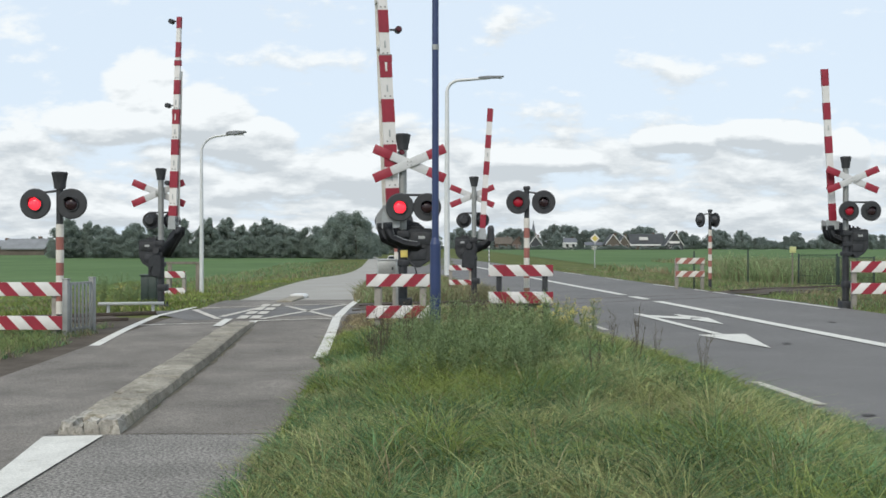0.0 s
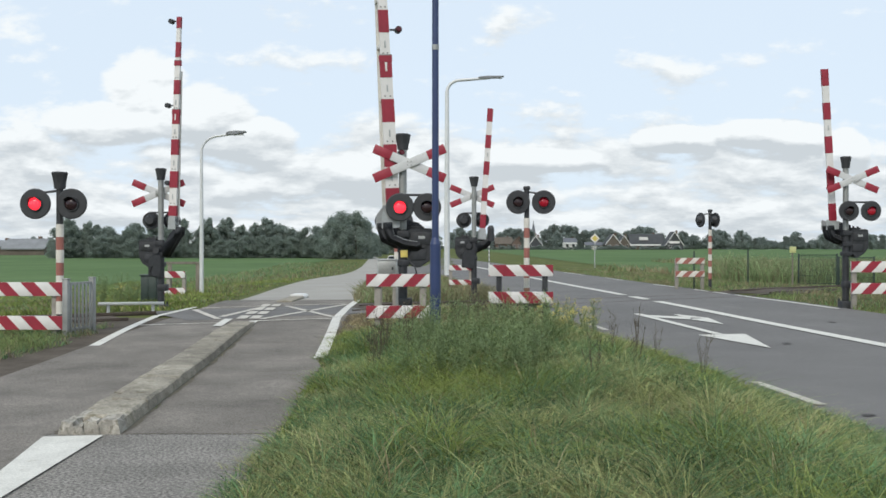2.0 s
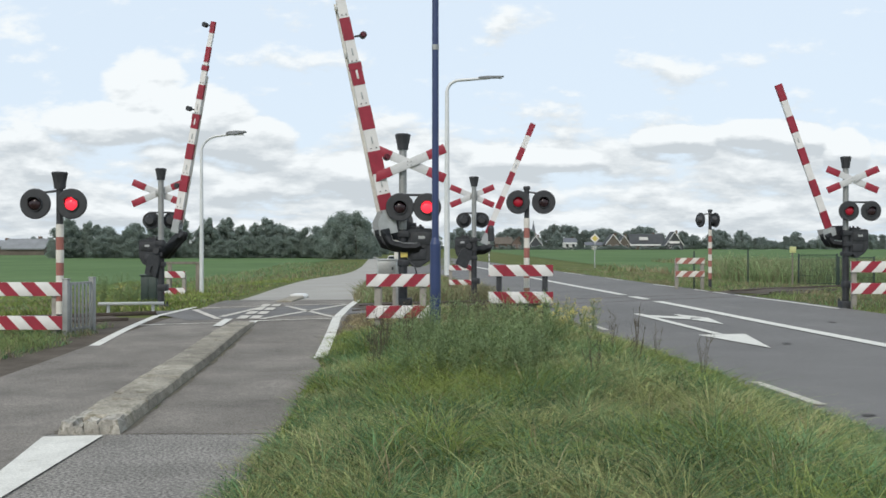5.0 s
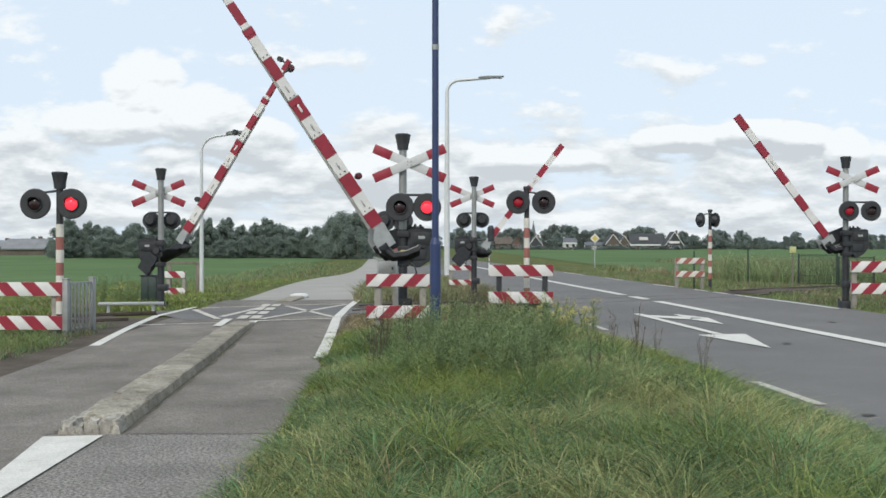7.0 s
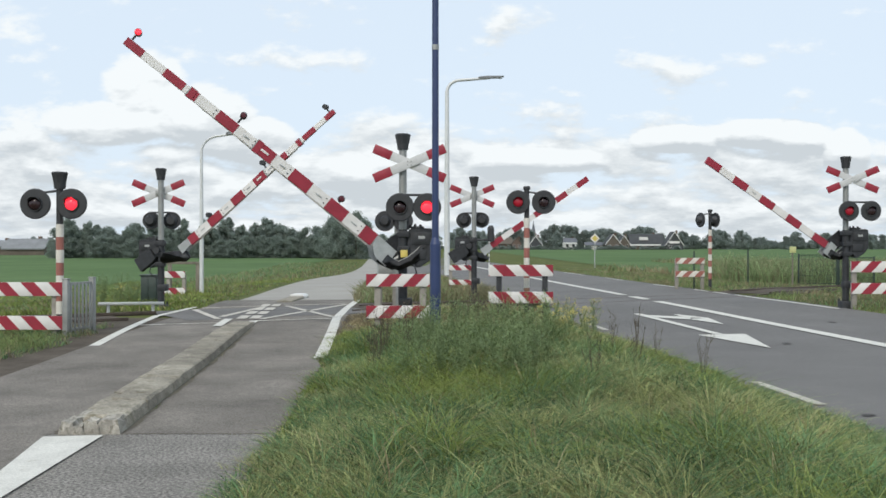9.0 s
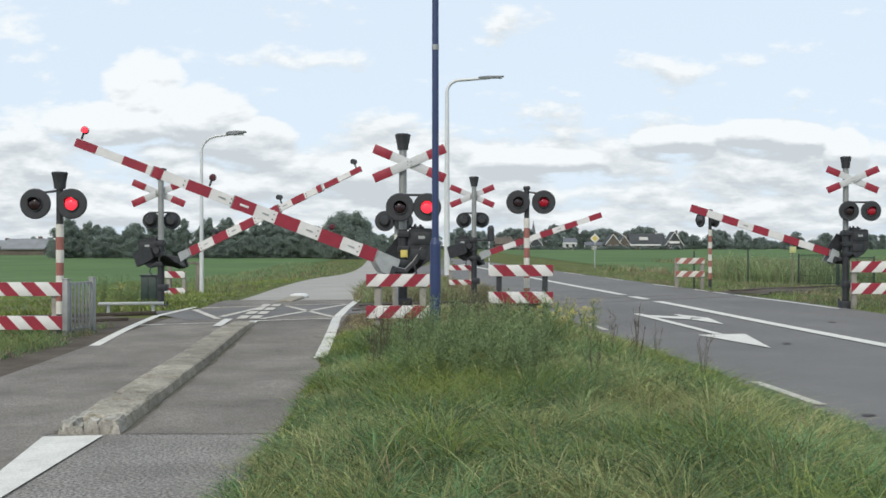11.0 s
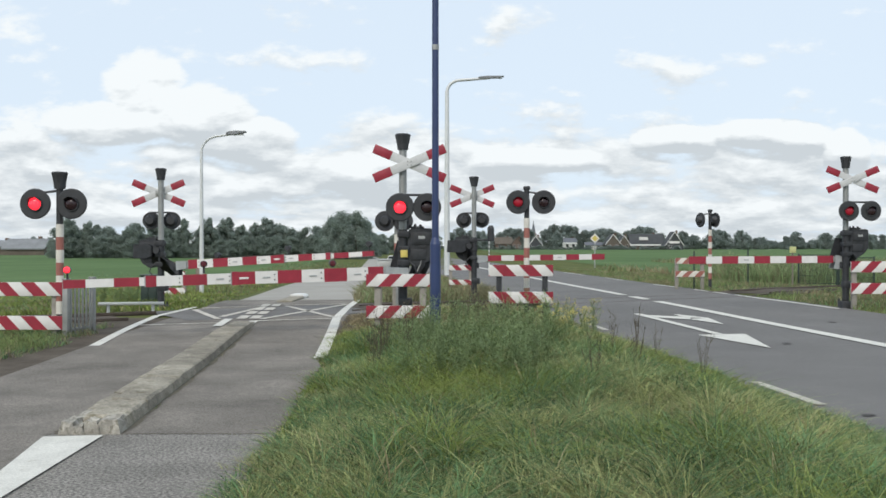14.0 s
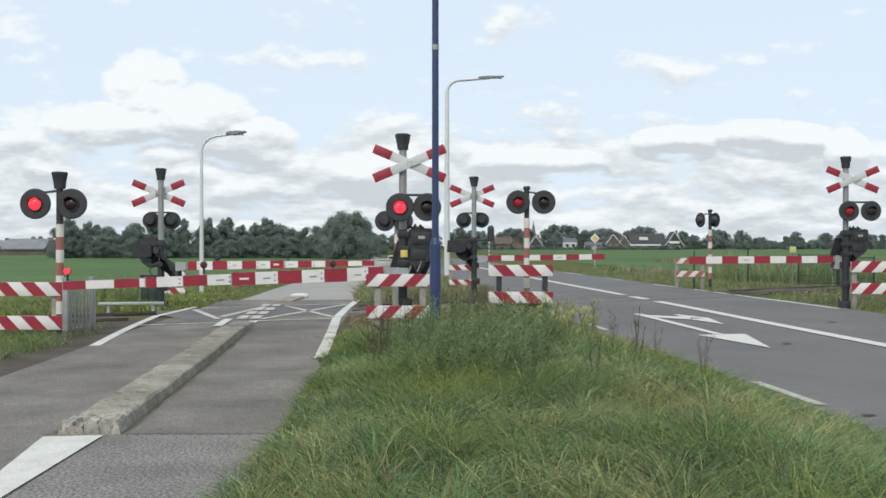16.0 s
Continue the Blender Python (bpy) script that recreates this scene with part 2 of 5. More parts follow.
def thing(name, m, label, category, group="", kind=""):
    ob = new(name)
    ob.empty_display_size = 0.2
    ob.matrix_world = m
    return tagged(ob, label, category, group, kind)


def box(bm, x0, x1, y0, y1, z0, z1, bevel=0.0, mat=0, m=None):
    r = bmesh.ops.create_cube(bm, size=1.0)
    vs = r["verts"]
    bmesh.ops.scale(bm, vec=(x1 - x0, y1 - y0, z1 - z0), verts=vs)
    bmesh.ops.translate(bm, vec=((x0 + x1) / 2, (y0 + y1) / 2, (z0 + z1) / 2), verts=vs)
    if bevel:
        es = {e for v in vs for e in v.link_edges}
        r = bmesh.ops.bevel(bm, geom=list(es), offset=bevel, segments=2, profile=0.5, affect="EDGES")
        vs = list({v for f in r["faces"] for v in f.verts} | {v for v in vs if v.is_valid})
    for f in {f for v in vs for f in v.link_faces}:
        f.material_index = mat
    if m is not None:
        bmesh.ops.transform(bm, matrix=m, verts=vs)
    return vs


def rod(bm, a, b, r0, r1=None, seg=16, mat=0):
    """A tapered round bar from a to b."""
    a, b = Vector(a), Vector(b)
    d = b - a
    r = bmesh.ops.create_cone(bm, cap_ends=True, segments=seg, radius1=r0, radius2=r0 if r1 is None else r1, depth=d.length)
    q = Vector((0, 0, 1)).rotation_difference(d.normalized()).to_matrix().to_4x4()
    bmesh.ops.transform(bm, matrix=Matrix.Translation((a + b) / 2) @ q, verts=r["verts"])
    for f in {f for v in r["verts"] for f in v.link_faces}:
        f.material_index = mat
    return r["verts"]


def tube(bm, pts, radii, seg=10, mat=0):
    """A swept round bar along a bent line."""
    pts = [Vector(p) for p in pts]
    rings = []
    for i, p in enumerate(pts):
        d = (pts[min(i + 1, len(pts) - 1)] - pts[max(i - 1, 0)]).normalized()
        s = d.cross(Vector((0, 1, 0.013))).normalized()
        t = d.cross(s)
        r = radii[i] if isinstance(radii, (list, tuple)) else radii
        rings.append([bm.verts.new(p + r * (math.cos(2 * math.pi * k / seg) * s + math.sin(2 * math.pi * k / seg) * t)) for k in range(seg)])
    for a, b in zip(rings, rings[1:]):
        for k in range(seg):
            bm.faces.new((a[k], a[(k + 1) % seg], b[(k + 1) % seg], b[k])).material_index = mat
    for ring in (rings[0], rings[-1]):
        bm.faces.new(ring).material_index = mat
    bmesh.ops.recalc_face_normals(bm, faces=bm.faces)


def prism(bm, outline, y0, y1, mat=0):
    """An outline in x, z drawn out from y0 to y1."""
    a = [bm.verts.new((x, y0, z)) for x, z in outline]
    b = [bm.verts.new((x, y1, z)) for x, z in outline]
    fs = [bm.faces.new(a), bm.faces.new(b[::-1])]
    n = len(a)
    for k in range(n):
        fs.append(bm.faces.new((a[k], b[k], b[(k + 1) % n], a[(k + 1) % n])))
    for f in fs:
        f.material_index = mat
    bmesh.ops.recalc_face_normals(bm, faces=fs)
    return a + b


def mesh_from(name, verts, faces, mats, parent=None, label=""):
    me = bpy.data.meshes.new(name)
    me.from_pydata(verts, [], faces)
    for mt in (mats if isinstance(mats, (list, tuple)) else [mats]):
        me.materials.append(M[mt])
    ob = new(name, me)
    if parent is not None:
        ob.parent = parent
    if label:
        tagged(ob, label)
    return ob


# ---------------- the lie of the land ----------------
def sstep(a, b, v):
    t = min(1.0, max(0.0, (v - a) / (b - a)))
    return t * t * (3 - 2 * t)


TRACK_A = math.atan(0.64)                      # the line's angle to the x axis
TRACK_D = Vector((math.cos(TRACK_A), math.sin(TRACK_A), 0))
TRACK_N = Vector((-math.sin(TRACK_A), math.cos(TRACK_A), 0))


def track_s(x, y):
    """Distance across the line from its near rail."""
    return -x * math.sin(TRACK_A) + (y - 22.3) * math.cos(TRACK_A)


def main_x(y):
    return 6.62 - 0.083 * (y - 14.2) - (0.0006 * (y - 70) ** 2 if y > 70 else 0)


def side_x(y):
    """Middle of the narrow road beside the main one."""
    if y < 22:
        return -2.95 - 0.05 * (y - 8)
    return -3.65 - 0.066 * (y - 22) + 0.95 * sstep(60, 130, y) * (1 - sstep(190, 240, y))


def G(x, y):
    """Height of the ground."""
    s = track_s(x, y)
    up = (0.05 - 0.04 * sstep(-1.5, 1.0, x) + 0.11 * sstep(8.8, 11, x)) * (1 - sstep(3.0, 8.0, abs(s - 0.7)))
    west = 1 - sstep(-2.2, 1.0, x - min(0, -0.0006 * max(0, y - 30) ** 1.5))
    drop = -1.3 * sstep(24, 108, y) * west
    pol = -0.55 * sstep(3.5, 16, x - main_x(min(y, 80)) - 1) * sstep(10, 30, y) if x > 0 else 0
    lw = -0.5 * sstep(7.0, 14, -x) * sstep(6, 16, s) * (1 - sstep(40, 100, y))
    return up + drop + pol + lw


def axis(lo, hi, d0, d1, step, grow):
    """Even steps between d0 and d1, growing ones outside."""
    v = list(np.arange(d0, d1 + 1e-6, step))
    s, x = step, d0
    while x > lo:
        s *= grow
        x -= s
        v.insert(0, max(x, lo))
    s, x = step, d1
    while x < hi:
        s *= grow
        x += s
        v.append(min(x, hi))
    return v


def sheet(name, xs, ys, dz, mat, kind_label, inside=None):
    nx = len(xs)
    verts = [(x, y, G(x, y) + dz) for y in ys for x in xs]
    faces = []
    for j in range(len(ys) - 1):
        for i in range(nx - 1):
            if inside and not inside((xs[i] + xs[i + 1]) / 2, (ys[j] + ys[j + 1]) / 2):
                continue
            a = j * nx + i
            faces.append((a, a + 1, a + nx + 1, a + nx))
    ob = mesh_from(name, verts, faces, mat)
    for p in ob.data.polygons:
        p.use_smooth = True
    return tagged(ob, kind_label, kind="structure")


ground = sheet("ground", axis(-3500, 3500, -22, 26, 0.6, 1.13), axis(-300, 4200, 0, 60, 0.6, 1.1), -0.022, "ground",
               "uneven green and brownish grass land between the roads")
field_w = sheet("field", axis(-900, -9, -60, -9, 3, 1.25), axis(27, 420, 27, 130, 3, 1.2), 0.02, "field",
                "even dark green crop field behind the crossing", lambda x, y: x < side_x(min(y, 230)) - 5.5 - 0.02 * y and track_s(x, y) > 9)
field_e = sheet("field", axis(16, 1500, 16, 60, 3, 1.25), axis(48, 700, 48, 130, 3, 1.2), 0.02, "field",
                "even bright green crop field stretching to a village", lambda x, y: x > main_x(min(y, 75)) + 9 and y > 48 + 0.9 * max(0, x - 26))


def ribbon(name, xa, xb, ys, dz, mat, parent=None, across=6, label=""):
    """A strip lying on the ground between the lines xa(y) and xb(y)."""
    verts, faces = [], []
    for y in ys:
        a, b = xa(y), xb(y)
        for k in range(across + 1):
            x = a + (b - a) * k / across
            verts.append((x, y, G(x, y) + dz))
    w = across + 1
    for j in range(len(ys) - 1):
        for k in range(across):
            i = j * w + k
            faces.append((i, i + 1, i + w + 1, i + w))
    ob = mesh_from(name, verts, faces, mat, parent, label)
    for p in ob.data.polygons:
        p.use_smooth = True
    return ob


def mark(name, pts, dz, mat, parent, label=""):
    """A painted patch with these corners, cut into short pieces that lie on the ground (four corners: near pair, far pair)."""
    (ax, ay), (bx, by), (cx, cy), (dx, dy) = pts
    n = max(2, int(math.hypot(dx - ax, dy - ay) / 0.5))
    verts, faces = [], []
    for i in range(n + 1):
        t = i / n
        for (px, py), (qx, qy) in (((ax, ay), (dx, dy)), ((bx, by), (cx, cy))):
            x, y = px + (qx - px) * t, py + (qy - py) * t
            verts.append((x, y, G(x, y) + dz))
    for i in range(n):
        faces.append((2 * i, 2 * i + 1, 2 * i + 3, 2 * i + 2))
    return mesh_from(name, verts, faces, mat, parent, label)


def stripe(parent, a, b, w, mat="paint_road", dz=0.012, name="road_line"):
    (x0, y0), (x1, y1) = a, b
    d = math.hypot(x1 - x0, y1 - y0)
    nx, ny = -(y1 - y0) / d * w / 2, (x1 - x0) / d * w / 2
    return mark(name, ((x0 - nx, y0 - ny), (x0 + nx, y0 + ny), (x1 + nx, y1 + ny), (x1 - nx, y1 - ny)), dz, mat, parent)


def span(a, b, step=0.5):
    return list(np.linspace(a, b, max(2, int((b - a) / step))))


# main road
road_main = ribbon("road", lambda y: main_x(y) - 3.75, lambda y: main_x(y) + 3.6, span(-40, 60) + span(62, 128, 2), 0.0, "asphalt")
tagged(road_main, "grey asphalt main road with white markings", "road", kind="structure")
LINES = ((-40, 25.3), (26.2, 27.6), (28.6, 45), (49, 75))
for a, b in LINES:
    for off, w in ((0.0, 0.28),):
        ribbon("road_line", lambda y: main_x(y) - w / 2, lambda y: main_x(y) + w / 2, span(a, b), 0.012, "paint_road", road_main, 1)
for a, b in ((22.3, 28.5), (29.0, 30.3), (30.8, 32.0), (34, 36.6), (41, 44), (48, 53), (57, 63)):
    ribbon("edge_line", lambda y: main_x(y) + 3.28, lambda y: main_x(y) + 3.40, span(a, b), 0.012, "paint_road", road_main, 1)
for a, b in ((-40, -2), (8.9, 10.4), (16.8, 18.2)):
    ribbon("edge_line", lambda y: main_x(y) - 3.58, lambda y: main_x(y) - 3.46, span(a, b), 0.012, "paint_worn", road_main, 1)

# narrow side road: old pale part, patched part up to the line, pale part beyond
side_old = ribbon("side_road_old", lambda y: side_x(y) - 1.95 - 0.03 * max(0, 8 - y), lambda y: side_x(y) + 1.62, span(-30, 7.55), 0.0, "asphalt_old")
tagged(side_old, "pale worn old asphalt of the narrow side road", "road", kind="structure")
side_new = ribbon("side_road", lambda y: side_x(y) - 1.95 + 0.0 * y, lambda y: side_x(y) + (1.55 if y > 12 else 1.62), span(7.55, 25.5), 0.004, "asphalt_brown")
tagged(side_new, "brownish grey patched asphalt of the narrow side road", "road", kind="structure")
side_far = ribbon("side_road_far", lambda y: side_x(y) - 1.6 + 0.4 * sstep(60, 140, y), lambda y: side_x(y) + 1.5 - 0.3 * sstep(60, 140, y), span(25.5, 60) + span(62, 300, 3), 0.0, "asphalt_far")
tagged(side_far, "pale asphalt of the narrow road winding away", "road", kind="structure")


# markings at the crossing on the side road
for a, c in (((-5.08, 13.84), (-5.58, 17.2)), ((-5.58, 17.2), (-5.86, 19.4)), ((-5.86, 19.4), (-5.80, 22.3))):
    stripe(side_new, a, c, 0.15, "paint_road", name="edge_line")
for a, c in (((-5.52, 17.2), (-4.12, 17.75)), ((-3.59, 18.2), (-2.2, 18.8)), ((-5.55, 21.95), (-4.33, 22.6)), ((-3.83, 22.95), (-2.41, 23.5))):
    stripe(side_new, a, c, 0.13, "paint_worn", name="hatch_line")
for a, c in (((-5.59, 21.35), (-4.40, 18.6)), ((-4.48, 19.2), (-4.18, 22.6)), ((-3.7, 22.55), (-2.19, 19.1)), ((-3.56, 18.6), (-2.34, 23.3))):
    stripe(side_new, a, c, 0.14, "paint_worn", dz=0.016, name="hatch_line")
for a, c in (((-1.66, 12.6), (-1.9, 15.9)), ((-1.9, 15.95), (-2.16, 19.1)), ((-2.16, 19.15), (-2.25, 22.0)), ((-2.25, 22.05), (-2.29, 25.4))):
    stripe(side_new, (a[0] + 0.03, a[1]), (c[0] + 0.03, c[1]), 0.17, "paint_road", name="edge_line")
for a, c in (((-4.02, 16.9), (-4.2, 18.6)), ((-3.5, 16.9), (-3.6, 18.1))):
    stripe(side_new, a, c, 0.16, "paint_road", dz=0.02, name="edge_line")
mark("white_wedge", ((-2.90, 6.1), (-2.60, 5.2), (-2.67, 7.46), (-3.12, 7.40)), 0.012, "paint_road", side_old)
mark("white_wedge", ((-2.72, 5.0), (-2.52, 5.0), (-2.60, 5.2), (-2.90, 6.1)), 0.012, "paint_road", side_old)
# the patched surface runs on at the outer side of the wedge
side_patch = ribbon("road_patch", lambda y: side_x(y) - 1.93 - 0.03 * max(0, 8 - y), lambda y: -2.905 - 0.165 * (y - 6.1) if y > 6.1 else -2.905 + 0.34 * (6.1 - y), span(3.5, 7.54, 0.25), 0.005, "asphalt_brown", side_old, 4)
# tarred joint across the patched part
stripe(side_new, (-3.0, 13.6), (-1.75, 13.75), 0.03, "asphalt", dz=0.006, name="joint")
# a lane arrow on the main road
mark("lane_arrow", ((4.57, 16.0), (4.73, 16.0), (4.31, 20.75), (4.13, 20.6)), 0.012, "paint_road", road_main)
mark("lane_arrow", ((4.77, 13.85), (4.78, 13.85), (5.10, 16.05), (4.25, 15.85)), 0.013, "paint_road", road_main)
mark("lane_arrow", ((4.97, 19.1), (5.15, 19.75), (4.33, 20.25), (4.42, 19.6)), 0.014, "paint_road", road_main)
mark("lane_arrow", ((5.31, 18.0), (5.32, 18.0), (5.46, 19.55), (4.95, 19.2)), 0.015, "paint_road", road_main)
mark("lane_arrow", ((5.00, 19.5), (5.44, 19.5), (5.05, 20.45), (4.96, 20.4)), 0.0155, "paint_road", road_main)


# ---------------- the railway line ----------------
def along(t, s, z):
    """A point t metres along the line and s across it."""
    p = Vector((0, 22.3, 0)) + TRACK_D * t + TRACK_N * s
    return (p.x, p.y, G(p.x, p.y) + z)


def bed(name, t0, t1, s0, s1, z, mat, parent=None):
    ts = span(t0, t1, 0.7)
    verts = [along(t, s, z) for t in ts for s in (s0, (2 * s0 + s1) / 3, (s0 + 2 * s1) / 3, s1)]
    faces = [(4 * i + k, 4 * i + k + 1, 4 * i + k + 5, 4 * i + k + 4) for i in range(len(ts) - 1) for k in range(3)]
    return mesh_from(name, verts, faces, mat, parent)


track_bed = bed("track_bed", -60, -7.2, -1.0, 2.5, 0.0, "soil")
tagged(track_bed, "dark brown bed of the single railway line", kind="structure")
bed("track_bed_side", -6.3, -1.9, -0.75, 2.2, 0.009, "asphalt", track_bed)
bed("track_bed_verge", -1.9, 2.9, -1.0, 2.5, 0.0, "soil", track_bed)
bed("track_bed_far", 11.6, 70, -1.0, 2.5, 0.0, "soil", track_bed)
def rail_at(t, s, z):
    """The raised rails keep their own even gradient."""
    p = Vector((0, 22.3, 0)) + TRACK_D * t + TRACK_N * s
    return (p.x, p.y, 0.03 + 0.05 * sstep(4, 18, t) + z)


for s in (0.0, 1.5):
    for t0, t1, up in ((-60, (-6.1 + 0.54 * s) / 0.842, 0.08), ((-6.1 + 0.54 * s) / 0.842, (-2.0 + 0.54 * s) / 0.842, 0.0), ((-2.0 + 0.54 * s) / 0.842, 2.9, 0.055), (2.9, 11.7, 0.004), (11.7, 70, 0.055)):
        rail = bpy.data.meshes.new("rail")
        ts = span(t0, t1, 0.7)
        prof = ((-0.035, -0.05), (-0.035, 0.0), (0.035, 0.0), (0.035, -0.05))
        place = rail_at if up > 0.05 else along
        verts = [place(t, s + ds, up + dz) for t in ts for ds, dz in prof]
        faces = [(4 * i + k, 4 * i + (k + 1) % 4, 4 * i + 4 + (k + 1) % 4, 4 * i + 4 + k) for i in range(len(ts) - 1) for k in range(4)]
        rob = mesh_from("rail", verts, faces, "rail_steel", track_bed)
        if up > 0.05 and t0 < 5:
            foot = ((-0.012, -0.14), (-0.012, -0.03), (0.012, -0.03), (0.012, -0.14))
            mesh_from("rail_web", [rail_at(t, s + ds, up + dz) for t in ts for ds, dz in foot], faces, "rail_steel", track_bed)

shoulder = ribbon("shoulder", lambda y: side_x(y) - 2.9 - 0.3 * math.sin(y * 1.7), lambda y: side_x(y) - 1.9, span(9, 19), 0.002, "soil")
tagged(shoulder, "bare brown soil shoulder along the side road", kind="structure")
shoulder_e = ribbon("shoulder", lambda y: side_x(y) + 1.45, lambda y: side_x(y) + 2.4 + 0.3 * math.sin(y * 2.1), span(12.5, 20.5), 0.002, "soil")
tagged(shoulder_e, "bare brown soil between road and barrier post", kind="structure")

for sx_, sy_, l_, w_ in ((5.25, 14.4, 0.22, 0.07), (4.95, 15.2, 0.18, 0.05), (3.75, 8.3, 0.12, 0.07), (7.6, 18.4, 0.3, 0.06), (6.2, 12.6, 0.2, 0.06)):
    mark("tar_stain", ((sx_ - w_, sy_), (sx_ + w_, sy_ + 0.05), (sx_ + w_ * 0.6, sy_ + l_), (sx_ - w_ * 0.7, sy_ + l_ * 0.9)), 0.009, "tar", road_main)


# ---------------- warning lamps ----------------
MOVING = []      # (object, rows) keyed in motions()


def face(dx, dy):
    """Turn about z that points the front (-y) along dx, dy."""
    return math.degrees(math.atan2(dx, -dy))


def add_lamp(parent, x, z, r=0.25, y=-0.12, yaw=0.0, live=None, dim=False):
    """A round black lamp board with hood and lens under a signal; live: 0 or 1, which of the two beats it keeps."""
    bm = bmesh.new()
    rod(bm, (0, 0.03, 0), (0, -0.01, 0), r * 0.97, r, 32)
    rod(bm, (0, -0.01, 0), (0, -0.022, 0), r, r * 0.93, 32)
    rod(bm, (0, 0.15, 0), (0, 0.03, 0), 0.09, 0.15, 20)
    # rim of the lens and the open hood over it
    for a0, a1, d, th in ((0, 360, 0.03, 0.012), (25, 155, 0.11, 0.008)):
        n = 24
        inner, outer = [], []
        for k in range(n + 1):
            a = radians(a0 + (a1 - a0) * k / n)
            slope = d * (0.45 + 0.55 * math.sin(a)) if d > 0.1 else d
            for rr, row in ((0.108, inner), (0.108 + th, outer)):
                row.append((bm.verts.new((rr * math.cos(a), -0.02, rr * math.sin(a))), bm.verts.new((rr * math.cos(a), -0.02 - slope, rr * math.sin(a)))))
        for k in range(n):
            for row in (inner, outer):
                bm.faces.new((row[k][0], row[k][1], row[k + 1][1], row[k + 1][0]))
            bm.faces.new((inner[k][1], outer[k][1], outer[k + 1][1], inner[k + 1][1]))
    bmesh.ops.recalc_face_normals(bm, faces=bm.faces)
    lamp = part("lamp", bm, "black", parent, "round black warning lamp with a hood")
    lamp.matrix_basis = pose(x, y, z, 0, 0, yaw)
    bm = bmesh.new()
    bmesh.ops.create_uvsphere(bm, u_segments=24, v_segments=14, radius=0.104)
    bmesh.ops.scale(bm, vec=(1, 0.55, 1), verts=bm.verts)
    for f in bm.faces:
        f.material_index = 1 if f.calc_center_median().y < 0.0 and live is not None else 0
    lens = part("lens", bm, ["lens_dark", "lens_dim" if dim else "lens_lit"], lamp, "red signal lens")
    lens.matrix_basis = pose(0, -0.02, 0)
    if live is not None:
        MOVING.append(("lens", lens, live, dim))
    return lamp


def banded_post(parent, x, z0, z1, r, top_black=0.35, band=0.21, bands_to=0.3):
    """A round post with red and white bands, black at its head."""
    bm = bmesh.new()
    rod(bm, (x, 0, z0), (x, 0, z1), r, r, 20)
    part("post", bm, "black" if bands_to < 1 else "grey_metal", parent)
    z, k = z1 - top_black, 0
    while z - band > bands_to:
        bm = bmesh.new()
        rod(bm, (x, 0, z - band + 0.001), (x, 0, z), r + 0.006, r + 0.006, 20)
        part("band", bm, ("white_dirty", "red_faded")[k % 2], parent)
        z, k = z - band, k + 1


def bell(parent, x, z, s=1.0):
    bm = bmesh.new()
    rod(bm, (x, 0, z), (x, 0, z + 0.10 * s), 0.09 * s, 0.10 * s, 20)
    rod(bm, (x, 0, z + 0.10 * s), (x, 0, z + 0.25 * s), 0.105 * s, 0.135 * s, 8)
    rod(bm, (x, 0, z + 0.25 * s), (x, 0, z + 0.275 * s), 0.14 * s, 0.12 * s, 8)
    part("bell", bm, "black", parent, "black warning bell housing")


def signal(x, y, z, turn, post_top, lamps, lamp_z, live=False, dim=False, with_bell=False, lamp_r=0.25, lamp_yaw=0.0, label="", bands_to=0.3):
    ob = thing("warning_signal", pose(x, y, z, 0, 0, turn), label, "warning light", "flashing crossing signals")
    banded_post(ob, 0, -0.1, post_top, 0.055, post_top - lamp_z + 0.33, bands_to=bands_to)
    bm = bmesh.new()
    zt = lamp_z + lamp_r * 0.72
    tube(bm, [(lamps[0], 0.02, zt - 0.16), (lamps[0], 0.02, zt), (0, 0.0, zt + 0.04), (lamps[1], 0.02, zt), (lamps[1], 0.02, zt - 0.16)], 0.02)
    part("lamp_arm", bm, "black", ob)
    for i, lx in enumerate(lamps):
        add_lamp(ob, lx, lamp_z, lamp_r, -0.10, lamp_yaw, i if live else None, dim)
    if with_bell:
        bell(ob, 0, post_top)
    else:
        bm = bmesh.new()
        box(bm, -0.07, 0.07, -0.06, 0.06, post_top - 0.03, post_top + 0.05, 0.015)
        part("post_cap", bm, "black", ob)
    return ob


# ---------------- half barriers ----------------
def cross_sign(parent, x, z, length, width, tilt, y):
    """Two crossed white boards with red ends."""
    for k, a in enumerate((tilt, -tilt)):
        bm = bmesh.new()
        box(bm, -length / 2, length / 2, -0.012, 0.012, -width / 2, width / 2, 0.008)
        board = part("cross_board", bm, "cross_white", parent)
        board.matrix_basis = pose(x, y - 0.028 * k, z, 0, a, 0)
        for s in (-1, 1):
            bm = bmesh.new()
            x0, x1 = sorted((s * (length / 2 + 0.004), s * length * 0.255))
            box(bm, x0, x1, -0.017, 0.017, -width / 2 - 0.004, width / 2 + 0.004, 0.008)
            part("red_end", bm, "red", board)
    bm = bmesh.new()
    for dx in (-0.03, 0.03):
        for dz in (-0.03, 0.03):
            rod(bm, (x + dx, y - 0.05, z + dz), (x + dx, y - 0.03, z + dz), 0.012, 0.012, 8)
    box(bm, x - 0.05, x + 0.05, y + 0.01, 0.0, z - 0.06, z + 0.06, 0.01)
    part("bracket", bm, "grey_metal", parent)


